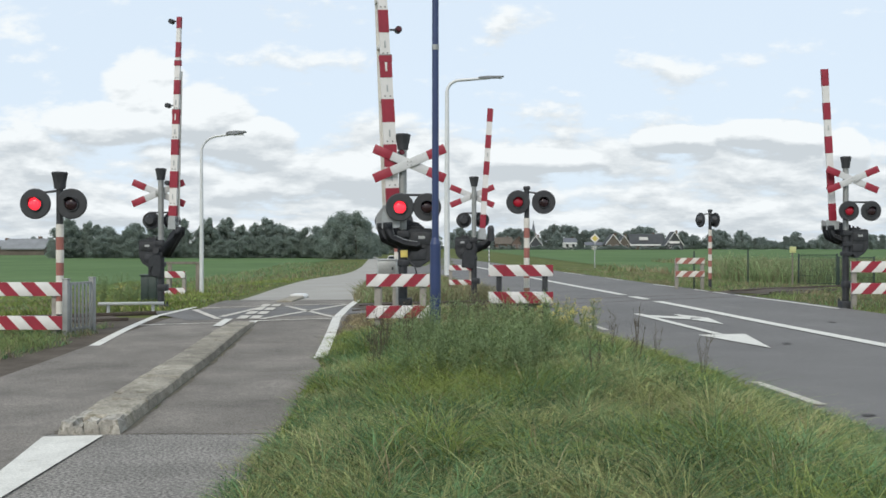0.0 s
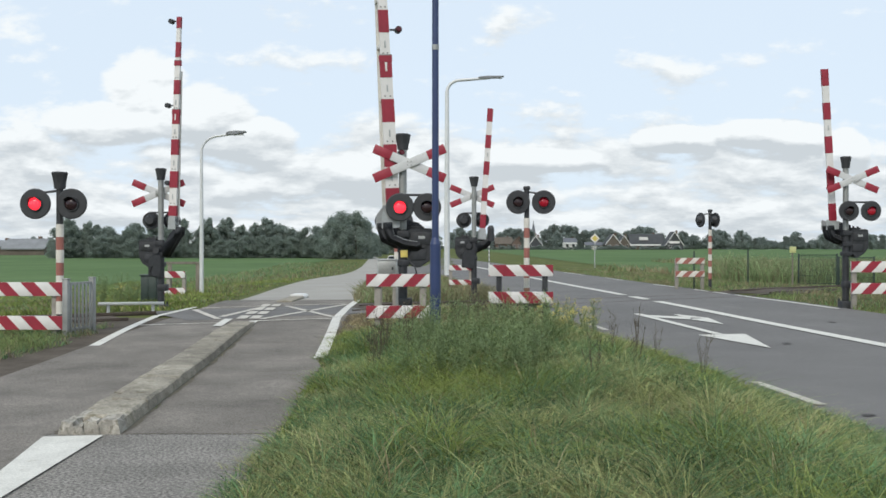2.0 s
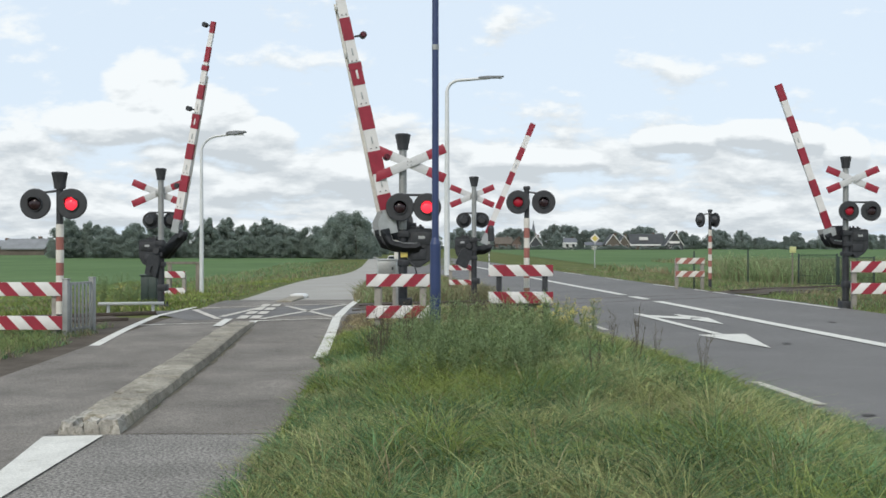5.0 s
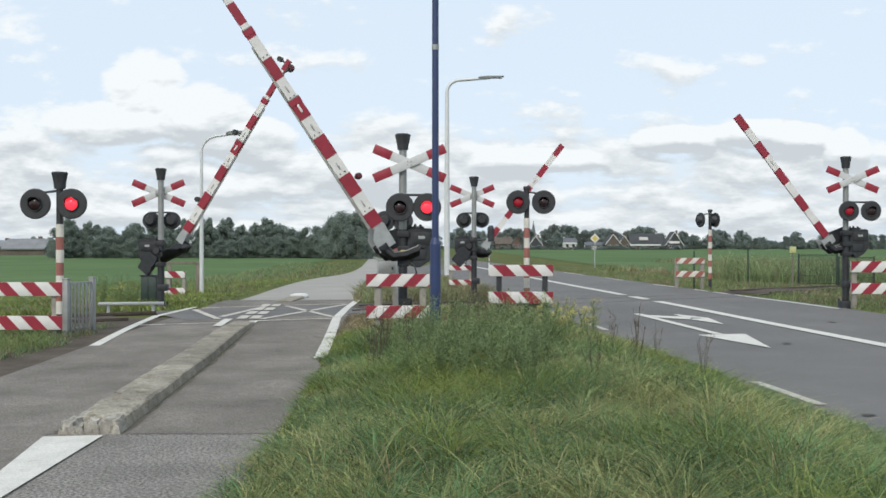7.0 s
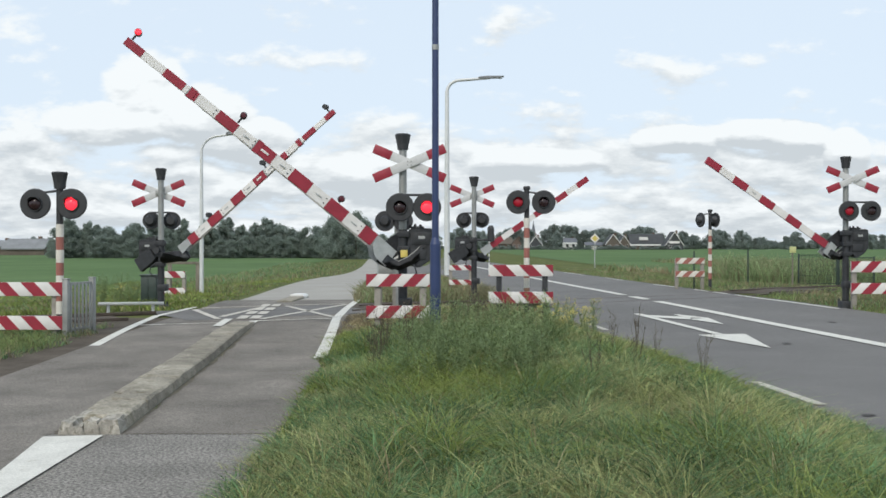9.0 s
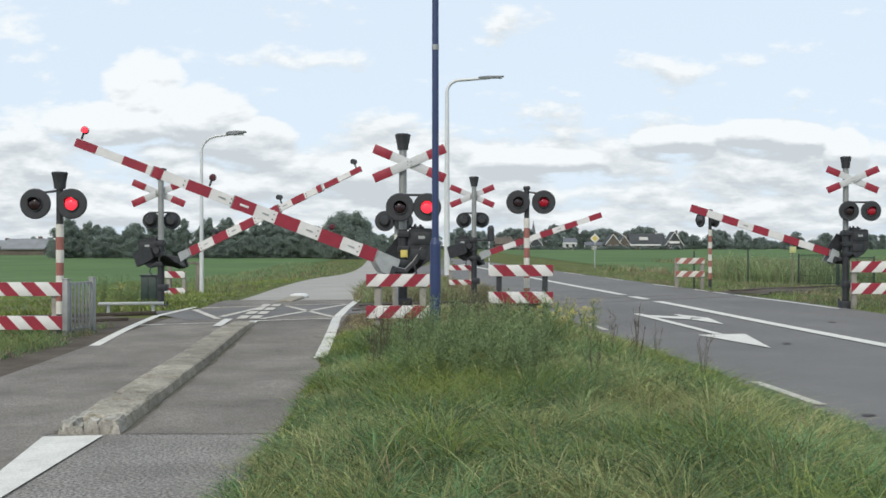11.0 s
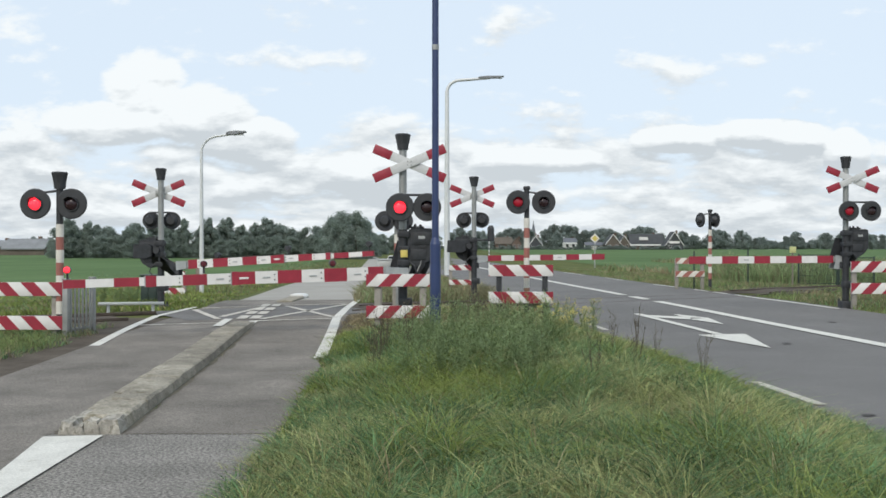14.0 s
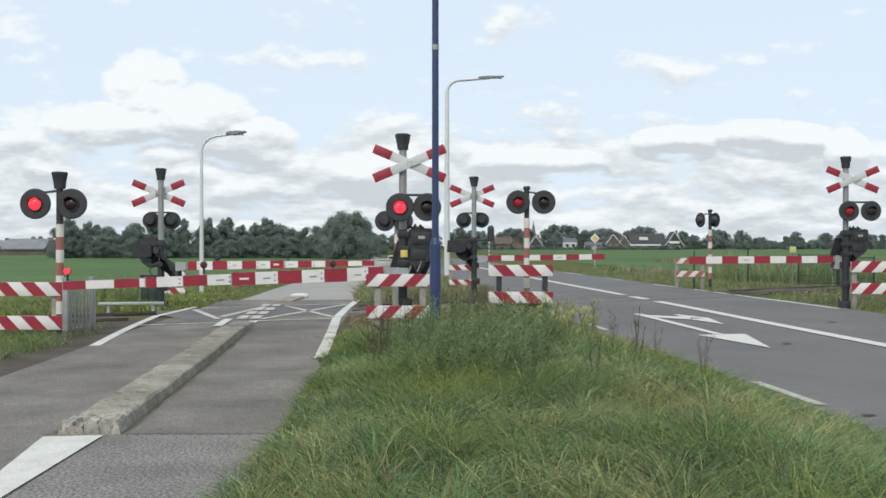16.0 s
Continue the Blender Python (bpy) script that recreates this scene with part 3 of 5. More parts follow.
def barrier(x, y, z, turn, top, cross_at, lamps, lamp_z, pivot, boom, rows, label, live=False, dim=False, lamp_r=0.24, lamp_side=-1, wide=None, cross_len=1.31, mirror=1):
    """A post with bell, cross and lamps, the drive box and the boom that turns on it.
    pivot: the axle in the thing's space; boom: yaw, offset along, offset down, length, stripes, depth of the beam at root and tip."""
    ob = thing("level_crossing_barrier", pose(x, y, z, 0, 0, turn), label, "crossing barrier", "half barriers of the crossing")
    bm = bmesh.new()
    rod(bm, (0, 0, 1.0), (0, 0, top), 0.068, 0.066, 20)
    part("post", bm, "grey_metal", ob, "grey galvanised steel post")
    bm = bmesh.new()
    rod(bm, (0, 0, 0.1), (0, 0, pivot[2] + 0.24), 0.078, 0.078, 20)
    box(bm, -0.075, 0.16, -0.085, 0.10, 0.44, 0.60, 0.02)
    box(bm, -0.14, 0.14, -0.14, 0.14, -0.15, 0.13, 0.02)
    for dx in (-0.11, 0.11):
        for dy in (-0.11, 0.11):
            rod(bm, (dx, dy, 0.12), (dx, dy, 0.18), 0.02, 0.02, 8)
    part("pedestal", bm, "black_iron", ob)
    bell(ob, 0, top - 0.02)
    cross_sign(ob, cross_at[0], cross_at[1], cross_len, 0.150, 23.0, -0.095 if lamp_side < 0 else 0.095)
    bm = bmesh.new()
    zt = lamp_z + lamp_r * 0.9
    tube(bm, [(lamps[0], 0.05 * lamp_side, zt - 0.1), (lamps[0], 0.05 * lamp_side, zt), (lamps[1], 0.05 * lamp_side, zt), (lamps[1], 0.05 * lamp_side, zt - 0.1)], 0.022)
    part("lamp_arm", bm, "black", ob)
    for i, lx in enumerate(lamps):
        add_lamp(ob, lx, lamp_z, lamp_r, 0.21 * lamp_side, 0 if lamp_side < 0 else 180, i if live else None, dim)
    # drive box beside the post, clamped to it
    px, py, pz = pivot
    s = mirror                       # +1: the boom reaches towards -x
    yf = -0.05 if s > 0 else 0.02
    bm = bmesh.new()
    prism(bm, [(s * 0.09, pz + 0.22), (s * 0.13, pz + 0.26), (s * 0.50, pz + 0.26), (s * 0.53, pz + 0.22), (s * 0.53, pz - 0.14), (s * 0.46, pz - 0.30), (s * 0.28, pz - 0.42), (s * 0.12, pz - 0.38), (s * 0.07, pz - 0.2)], yf, yf + 0.32)
    bmesh.ops.bevel(bm, geom=list(bm.edges), offset=0.018, segments=2, affect="EDGES")
    part("drive_box", bm, "black_iron", ob, "black cast iron drive housing")
    bm = bmesh.new()
    box(bm, min(s * 0.09, s * 0.36), max(s * 0.09, s * 0.36), yf + 0.03, yf + 0.28, pz + 0.262, pz + 0.295, 0.01)
    part("box_lid", bm, "black", ob)
    for k in range(3):
        bm = bmesh.new()
        rod(bm, (s * (0.12 + 0.09 * k), yf + 0.08 + 0.03 * (k % 2), pz + 0.29), (s * (0.12 + 0.09 * k), yf + 0.08 + 0.03 * (k % 2), pz + 0.325 + 0.012 * (k % 2)), 0.026, 0.022, 10)
        part("bolt", bm, "black", ob)
    for z0, z1, x0, x1 in ((-0.02, 0.19, 0.15, 0.48), (-0.28, -0.10, 0.14, 0.40)):
        bm = bmesh.new()
        box(bm, min(s * x0, s * x1), max(s * x0, s * x1), yf - 0.018, yf + 0.002, pz + z0, pz + z1, 0.008)
        part("drive_cover", bm, "black_iron", ob)
    # clamps round the post
    for zc in (pz + 0.16, pz - 0.10, pz - 0.33):
        bm = bmesh.new()
        box(bm, min(-s * 0.09, s * 0.11), max(-s * 0.09, s * 0.11), -0.095, 0.12, zc - 0.055, zc + 0.055, 0.012)
        for sg in (-1, 1):
            rod(bm, (-s * 0.05, -0.11, zc + 0.028 * sg), (-s * 0.05, -0.09, zc + 0.028 * sg), 0.014, 0.014, 8)
        part("clamp", bm, "black_iron", ob)
    bm = bmesh.new()
    tube(bm, [(s * 0.10, -0.06, pz - 0.30), (s * 0.20, -0.10, pz - 0.38), (s * 0.24, -0.10, pz - 0.50), (s * 0.16, -0.08, pz - 0.60), (s * 0.05, -0.05, pz - 0.66)], 0.014, 8)
    part("cable", bm, "black", ob)
    bm = bmesh.new()
    rod(bm, (px, py - 0.16, pz), (px, py + 0.09, pz), 0.075, 0.075, 20)
    part("axle", bm, "black", ob)
    bm = bmesh.new()
    box(bm, min(s * 0.27, s * 0.38), max(s * 0.27, s * 0.38), yf - 0.026, yf - 0.019, pz + 0.08, pz + 0.13)
    part("type_plate", bm, "galvanised", ob)
    # boom with its crank
    yaw, u, v, length, bands, d0, d1, grey = boom
    arm = bpy.data.meshes.new("boom")
    bm = bmesh.new()
    sx = -s
    # solid tapering beam with a step
    segs = []
    for k, (fa, fb) in enumerate(zip(wide, wide[1:])) if wide else [(k, (k / bands, (k + 1) / bands)) for k in range(bands)]:
        f = (fa + fb) / 2
        h = d0 + (d1 - d0) * f
        if wide and f > 0.50:
            h *= 0.88 if f < 0.765 else 0.76
        segs.append((u + length * fa, u + length * fb, h))
    depth = 0.055
    def beam(bm, a, b, ha, hb, y0, y1):
        prism(bm, [(sx * a, v - ha / 2), (sx * a, v + ha / 2), (sx * b, v + hb / 2), (sx * b, v - hb / 2)], y0, y1)

    def collar(at, h):
        """Steel-edged sleeve where a thinner tube leaves a thicker one."""
        bm = bmesh.new()
        beam(bm, at - 0.10, at + 0.012, h + 0.022, h + 0.022, -depth / 2 - 0.012, depth / 2 + 0.012)
        part("collar", bm, "red", boom_ob)
        bm = bmesh.new()
        beam(bm, at + 0.0125, at + 0.03, h + 0.016, h + 0.016, -depth / 2 - 0.010, depth / 2 + 0.010)
        part("collar_edge", bm, "grey_metal", boom_ob)

    outline_t, outline_b = [], []
    for a, b, h in segs:
        outline_t += [(sx * a, v + h / 2), (sx * (b - 0.0005), v + h / 2)]
        outline_b += [(sx * a, v - h / 2), (sx * (b - 0.0005), v - h / 2)]
    prism(bm, outline_t + outline_b[::-1], -depth / 2, depth / 2)
    boom_ob = part("boom", bm, "white", ob, "red and white striped boom")
    boom_ob.matrix_basis = pose(px, py, pz, 0, 0, yaw)
    for k, (a, b, h) in enumerate(segs):
        if k % 2 == 0:
            bm = bmesh.new()
            beam(bm, a - (0.0 if k else 0.01), b, h + 0.008, h + 0.008, -depth / 2 - 0.004, depth / 2 + 0.004)
            part("red_band", bm, "red", boom_ob)
    if wide:
        collar(segs[6][1], segs[6][2])
        collar(segs[10][1], segs[10][2])
        for k in (1, 3, 5, 7, 9):
            a, b, h = segs[k]
            for dz in (-0.22, 0.22):
                bm = bmesh.new()
                rod(bm, (sx * (a + 0.05), -depth / 2 - 0.008, v + dz * h), (sx * (a + 0.05), -depth / 2, v + dz * h), 0.012, 0.012, 8)
                part("rivet", bm, "black", boom_ob)
    for k, (a, b, h) in enumerate(segs):
        if (wide and (k == 6 or (k % 2 == 1 and k < 8))) or (not wide and k == 5):
            bm = bmesh.new()
            c0 = (a + b) / 2
            wd, hg = (0.06, 0.012) if k % 2 else (0.075, 0.018)
            x0, x1 = sorted((sx * (c0 - wd), sx * (c0 + wd)))
            box(bm, x0, x1, -depth / 2 - 0.012, -depth / 2 - 0.0045, v - hg, v + hg, 0.003)
            part("plate", bm, "galvanised" if k % 2 else "white", boom_ob)
    if grey:
        # second, plain beam behind the first, tied to it by the foot plate
        bm = bmesh.new()
        gl = u + length * grey[0]
        beam(bm, u - 0.1, gl, d0 * 0.85, d0 * 0.32, grey[1], grey[1] + 0.05 * (1 if grey[1] > 0 else -1))
        for f in (0.25, 0.5, 0.75, 0.97):
            xx = sx * (u + (gl - u) * f)
            box(bm, xx - 0.03, xx + 0.03, min(0, grey[1]), max(0, grey[1]), v - 0.05, v + 0.05)
        part("rear_beam", bm, "white_dirty", boom_ob, "plain dirty white rear beam")
    # plain end of the beam, foot plate and the curved arm down to the axle
    g1 = grey[1] if grey else 0.12
    inner = u - 0.27 if wide and s > 0 else u - 0.06
    bm = bmesh.new()
    beam(bm, inner - 0.02, u - 0.01, d0 * 0.8, d0 * 0.9, -depth / 2, depth / 2)
    part("beam_end", bm, "galvanised", boom_ob)
    bm = bmesh.new()
    for yy in (-0.10 if s > 0 else -0.05, g1):
        prism(bm, [(sx * (inner - 0.16 if s > 0 else inner - 0.28), v - 0.24), (sx * (inner - 0.16), v + 0.08), (sx * (u - 0.03), v + 0.10), (sx * (u - 0.02), v - 0.08), (sx * (inner + 0.08), v - 0.22)] if s > 0 else [(sx * (inner - 0.26), v - 0.12), (sx * (inner - 0.26), v + 0.09), (sx * (inner + 0.02), v + 0.08), (sx * (inner + 0.02), v - 0.09)], yy - 0.012, yy + 0.012)
    x0, x1 = sorted((sx * (inner - 0.155), sx * (inner - 0.135)))
    box(bm, x0, x1, min(-0.05, g1), max(-0.05, g1), v - 0.11, v + 0.07)
    part("foot_plate", bm, "galvanised", boom_ob, "grey metal foot plate")
    if s > 0:
        line = [(inner - 0.06, v - 0.14), (0.30, v - 0.14), (0.12, v - 0.10), (0.01, v * 0.78), (-0.04, v * 0.34), (-0.03, 0.06)]
    else:
        line = [(inner - 0.20, v - 0.15), (inner - 0.34, v - 0.15), (inner - 0.42 if inner > 0.35 else 0.02, v - 0.07), (-0.06, v * 0.55), (-0.03, v * 0.2), (0.0, 0.06)]
    out, inn = [], []
    for k, (cx_, cz_) in enumerate(line):
        (ax, az), (bx, bz) = line[max(k - 1, 0)], line[min(k + 1, len(line) - 1)]
        L = math.hypot(bx - ax, bz - az)
        half = 0.078 if s > 0 else 0.12
        nx, nz = -(bz - az) / L * half, (bx - ax) / L * half
        out.append((sx * (cx_ + nx), cz_ + nz))
        inn.append((sx * (cx_ - nx), cz_ - nz))
    front = -0.15 if s > 0 else -0.05
    for y0 in (front, g1 - 0.03):
        bm = bmesh.new()
        for k in range(len(line) - 1):
            prism(bm, [out[k], out[k + 1], inn[k + 1], inn[k]], y0, y0 + 0.04)
        bmesh.ops.remove_doubles(bm, verts=bm.verts, dist=0.0005)
        crank = part("crank", bm, "black_iron", boom_ob, "curved black crank of the boom")
        # rolled edge along the inner curve
        edge = inn if sum(p[1] for p in inn) > sum(p[1] for p in out) else out
        bm = bmesh.new()
        tube(bm, [(ex, y0 + 0.02, ez) for ex, ez in edge], 0.011, 8)
        part("crank_flange", bm, "grey_metal" if s > 0 else "black", crank, "bright worn edge of the crank")
    if s > 0:
        # stiffening web of the rear crank
        bm = bmesh.new()
        prism(bm, [(sx * 0.0, 0.02), (sx * 0.36, 0.06), (sx * 0.52, v + 0.04), (sx * 0.18, v + 0.02)], g1 - 0.02, g1 - 0.005)
        part("crank_web", bm, "black_iron", boom_ob)
    if s < 0:
        bm = bmesh.new()
        prism(bm, [(-sx * 0.10, 0.10), (-sx * 0.20, 0.17), (-sx * 0.60, 0.17), (-sx * 0.62, -0.16), (-sx * 0.24, -0.18), (-sx * 0.10, -0.14)], 0.0, -0.12)
        bmesh.ops.bevel(bm, geom=list(bm.edges), offset=0.012, segments=2, affect="EDGES")
        part("counterweight", bm, "black_iron", boom_ob, "black iron counterweight")
    MOVING.append(("boom", boom_ob, (px, py, pz, yaw, s), rows))
    return ob, boom_ob


def boom_lamp(boom_ob, x, z, d, lit, back=False, h=0.10):
    """A small lamp standing on the boom."""
    bm = bmesh.new()
    rod(bm, (x, 0, z), (x, 0, z + h), 0.018, 0.018, 10)
    rod(bm, (x, -0.055, z + h + 0.05), (x, 0.055, z + h + 0.05), 0.058, 0.058, 18)
    stem = part("boom_lamp", bm, "black", boom_ob, "small lamp on the boom")
    bm = bmesh.new()
    y = 0.057 if back else -0.057
    rod(bm, (x, y, z + h + 0.05), (x, y * 1.5, z + h + 0.05), 0.05, 0.035, 18)
    part("lens", bm, "lens_lit" if lit else "lens_off", stem)


WIDE_BANDS = (0.0, 0.05, 0.122, 0.198, 0.273, 0.351, 0.424, 0.496, 0.576, 0.652, 0.733, 0.763, 0.785, 0.861, 0.945, 1.011)
FAR_BANDS = (0.0, 0.049, 0.138, 0.22, 0.301, 0.378, 0.454, 0.523, 0.601, 0.672, 0.745, 0.765, 0.785, 0.86, 0.929, 0.985)
ROWS_N = [(0, 86.9), (3.75, 86.9), (4.0, 86.0), (4.2, 84.6), (6.5, 60.8), (8.6, 41.8), (11.5, 16.2), (12.5, 7.7), (13.5, 0.5), (13.9, -1.3), (14.2, -1.75), (16, -1.75)]
ROWS_R = [(0, 86.4), (3.5, 86.4), (3.8, 84.8), (4.0, 82.3), (4.2, 79.3), (6.5, 55.4), (9.0, 33.3), (11.3, 14.2), (12.5, 4.7), (12.9, 2.2), (13.4, -0.2), (16, -0.2)]
ROWS_FL = [(0, 87.7), (3.95, 87.7), (4.2, 86.2), (6.5, 60.2), (8.6, 41.2), (11.5, 19.4), (12.5, 12.5), (13.5, 6.5), (14.3, 1.8), (14.6, 1.1), (16, 1.1)]
ROWS_FM = [(0, 86.1), (3.65, 86.1), (3.9, 84.0), (4.0, 82.2), (4.2, 78.5), (7.0, 52.0), (9.0, 34.5), (12.5, 6.8), (13.0, 3.0), (13.5, 0.7), (16, 0.7)]

bar_n, boom_n = barrier(-0.689, 16.3, 0.0, 0, 3.16, (0.117, 2.90), (-0.04, 0.42), 2.15, (0.341, 0.1, 1.536), (15.0, 0.723, -0.488, 5.045, 13, 0.225, 0.165, (0.72, 0.42)), ROWS_N,
                        "half barrier with crossed boards and long striped boom, blue pole beside", True, wide=WIDE_BANDS)
bar_r, boom_r = barrier(9.62, 22.7, 0.05, 0, 3.32, (0.12, 3.02), (-0.013, 0.51), 2.27, (0.229, 0.2, 1.583), (9.0, 0.506, -0.46, 3.626, 9, 0.165, 0.165, None), ROWS_R,
                        "half barrier with crossed boards and short boom, main road edge", True, True)
bar_fl, boom_fl = barrier(-6.59, 22.2, 0.0, 0, 3.05, (-0.08, 2.73), (-0.29, 0.20), 2.09, (-0.072, 0.0, 1.391), (-18.0, 0.824, -0.373, 4.67, 13, 0.20, 0.135, (0.72, 0.10)), ROWS_FL,
                          "half barrier of the far side seen from behind, black drive box", lamp_r=0.205, lamp_side=1, wide=FAR_BANDS, mirror=-1)
bar_fm, boom_fm = barrier(0.863, 26.4, 0.0, 0, 3.16, (-0.05, 2.88), (-0.28, 0.22), 2.21, (-0.146, 0.0, 1.486), (6.6, 0.535, -0.346, 3.328, 9, 0.15, 0.15, None), ROWS_FM,
                          "half barrier across the far lane seen from behind", lamp_r=0.215, lamp_side=1, mirror=-1)

sig_1 = signal(-6.275, 15.56, 0.0, 0, 2.43, (-0.356, 0.235), 2.18, True, False, True, label="crossing signal, two red lamps and bell on a banded post")
sig_2 = signal(1.762, 20.0, 0.05, 0, 2.65, (-0.19, 0.345), 2.36, True, True, label="crossing signal with two dim red lamps on a banded post")
sig_3 = signal(-1.137, 23.3, 0.0, 0, 2.3, (-0.28, 0.16), 2.1, lamp_yaw=180, bands_to=1.1, label="crossing signal of the far side seen from behind")
sig_4 = signal(9.08, 32.3, 0.05, 0, 2.63, (-0.35, 0.15), 2.32, lamp_yaw=110, label="crossing signal of the far side with turned lamps")


# ---------------- striped board fences ----------------
def board_fence(x0, x1, y, zs, h, posts, label, lean=1, ty=0.0, tilt=0.0, period=0.33, faded=False, dark=False):
    """Two boards with slanting red stripes on square posts."""
    ob = thing("striped_fence", pose(x0, y, G(x0, y), 0, tilt, ty), label, "fence", "red and white striped fences")
    g = G(x0, y)
    w = x1 - x0
    for px in posts:
        bm = bmesh.new()
        box(bm, px - 0.055, px + 0.055, 0.03, 0.13, -0.2, max(zs) - g + 0.02, 0.01)
        part("fence_post", bm, "black_iron" if dark else "concrete", ob)
    for zc in zs:
        z0 = zc - g - h / 2
        bm = bmesh.new()
        box(bm, 0, w, -0.014, 0.026, z0, z0 + h, 0.005)
        board = part("board", bm, "white_dirty" if faded else "white", ob)
        x = -h
        while x < w + h:
            pts = [(x, z0), (x + period / 2, z0), (x + period / 2 - lean * h * 0.95, z0 + h), (x - lean * h * 0.95, z0 + h)]
            clipped = clip_x(pts, 0, w)
            if len(clipped) > 2:
                bm = bmesh.new()
                prism(bm, clipped, -0.0185, -0.0145)
                part("red_stripe", bm, "red_faded" if faded else "red", board)
            x += period
    return ob


def clip_x(pts, lo, hi):
    """Cut an outline in x, z to lo <= x <= hi."""
    for sign, lim in ((1, lo), (-1, -hi)):
        out = []
        for (ax, az), (bx, bz) in zip(pts, pts[1:] + pts[:1]):
            a_in, b_in = sign * ax >= lim, sign * bx >= lim
            if a_in:
                out.append((ax, az))
            if a_in != b_in:
                t = (sign * lim - ax) / (bx - ax)
                out.append((sign * lim, az + (bz - az) * t))
        pts = out
        if len(pts) < 3:
            return []
    return pts


board_fence(-9.6, -6.15, 15.5, (0.79, 0.24), 0.225, (0.4, 1.9, 3.25), "red and white striped board fence beside a banded signal post", 1, period=0.45)
board_fence(-1.285, -0.225, 15.9, (0.92, 0.39), 0.21, (0.19, 0.95), "two red and white striped boards before a barrier post", -1, period=0.41)
board_fence(0.94, 2.27, 19.6, (0.985, 0.43), 0.235, (0.22, 1.17), "two red and white striped boards in the verge grass", 1, period=0.54, dark=True)
board_fence(9.62, 11.9, 22.4, (1.0, 0.49), 0.26, (0.1, 1.2, 2.2), "red and white striped board fence by the main road", -1, period=0.49)
board_fence(-8.85, -8.2, 30.2, (0.58, 0.05), 0.21, (0.1, 0.6), "faded striped boards behind the far barrier", 1, period=0.5)
board_fence(7.95, 8.95, 32.5, (0.98, 0.53), 0.2, (0.06, 0.94), "faded red and white boards by the far signal", -1, period=0.42, faded=True)
board_fence(0.2, 0.95, 31.0, (0.78, 0.3), 0.17, (0.05, 0.7), "striped boards on the far verge", 1, period=0.4)

# small lamps on the booms
boom_lamp(boom_n, -(0.727 + 5.03), -0.471 + 0.06, 0, True)
boom_lamp(boom_n, -(0.727 + 2.95), -0.471 + 0.085, 0, False)
boom_lamp(boom_n, -(0.727 + 0.85), -0.471 + 0.11, 0, False, h=0.02)
boom_lamp(boom_fl, 0.824 + 4.5, -0.373 + 0.06, 0, False, True)
boom_lamp(boom_fl, 0.824 + 2.55, -0.373 + 0.08, 0, False, True)
boom_lamp(boom_fl, 0.824 + 0.75, -0.373 + 0.1, 0, False, True, h=0.02)


# yellow plate on the near barrier's pedestal
bm = bmesh.new()
box(bm, -0.035, 0.085, -0.108, -0.094, 1.30, 1.425, 0.003)
part("yellow_plate", bm, "yellow", bar_n, "small yellow plate")

# upright black sounder beside the far main barrier
bm = bmesh.new()
rod(bm, (0.47, 0.05, 1.62), (0.47, 0.05, 1.98), 0.095, 0.095, 18)
rod(bm, (0.47, 0.05, 1.98), (0.47, 0.05, 2.06), 0.095, 0.05, 18)
rod(bm, (0.05, 0.05, 1.66), (0.47, 0.05, 1.66), 0.025, 0.025, 8)
part("sounder", bm, "black", bar_fm, "upright black sounder")


# ---------------- the raised divider of kerb stones ----------------
def kerb_x(y):
    return -2.80 - 0.086 * (y - 7.5)


divider = thing("kerb_divider", pose(kerb_x(7.5), 7.5, 0), "raised divider of weathered concrete kerb stones along the road", "kerb")
rk = random.Random(4)



def rough_stone(name, x0, x1, y0, y1, z1, mat, label="", nx=3, ny=4, jag=0.008, round_off=0.03):
    """A weathered block on the road: a cut grid with worn shoulders and a chipped top."""
    verts, faces = [], []
    us = [0.0, 0.0, 0.07] + list(np.linspace(0.07, 0.93, nx + 1))[1:-1] + [0.93, 1.0, 1.0]
    vs = [0.0, 0.0, 0.035] + list(np.linspace(0.035, 0.965, ny + 1))[1:-1] + [0.965, 1.0, 1.0]
    for j, fv in enumerate(vs):
        for i, fu in enumerate(us):
            skirt = i in (0, len(us) - 1) or j in (0, len(vs) - 1)
            rim = not skirt and (i in (1, len(us) - 2) or j in (1, len(vs) - 2))
            yw = y0 + (y1 - y0) * fv
            xw = kerb_x(yw) + x0 + (x1 - x0) * fu
            if skirt:
                xw += 0.03 * (-1 if i == 0 else 1 if i == len(us) - 1 else 0)
                z = -0.06
            else:
                z = z1 - (rk.uniform(0.4, 1.3) * round_off if rim else 0) + rk.uniform(-jag, jag)
                if i in (1, len(us) - 2):
                    xw += rk.uniform(-jag, jag)
                if j in (1, len(vs) - 2):
                    yw += rk.uniform(-jag, jag) * 0.5
            verts.append((xw - kerb_x(7.5), yw - 7.5, z + G(xw, yw)))
    w = len(us)
    for j in range(len(vs) - 1):
        for i in range(w - 1):
            a = j * w + i
            faces.append((a, a + 1, a + w + 1, a + w))
    return mesh_from(name, verts, faces, mat, divider, label)


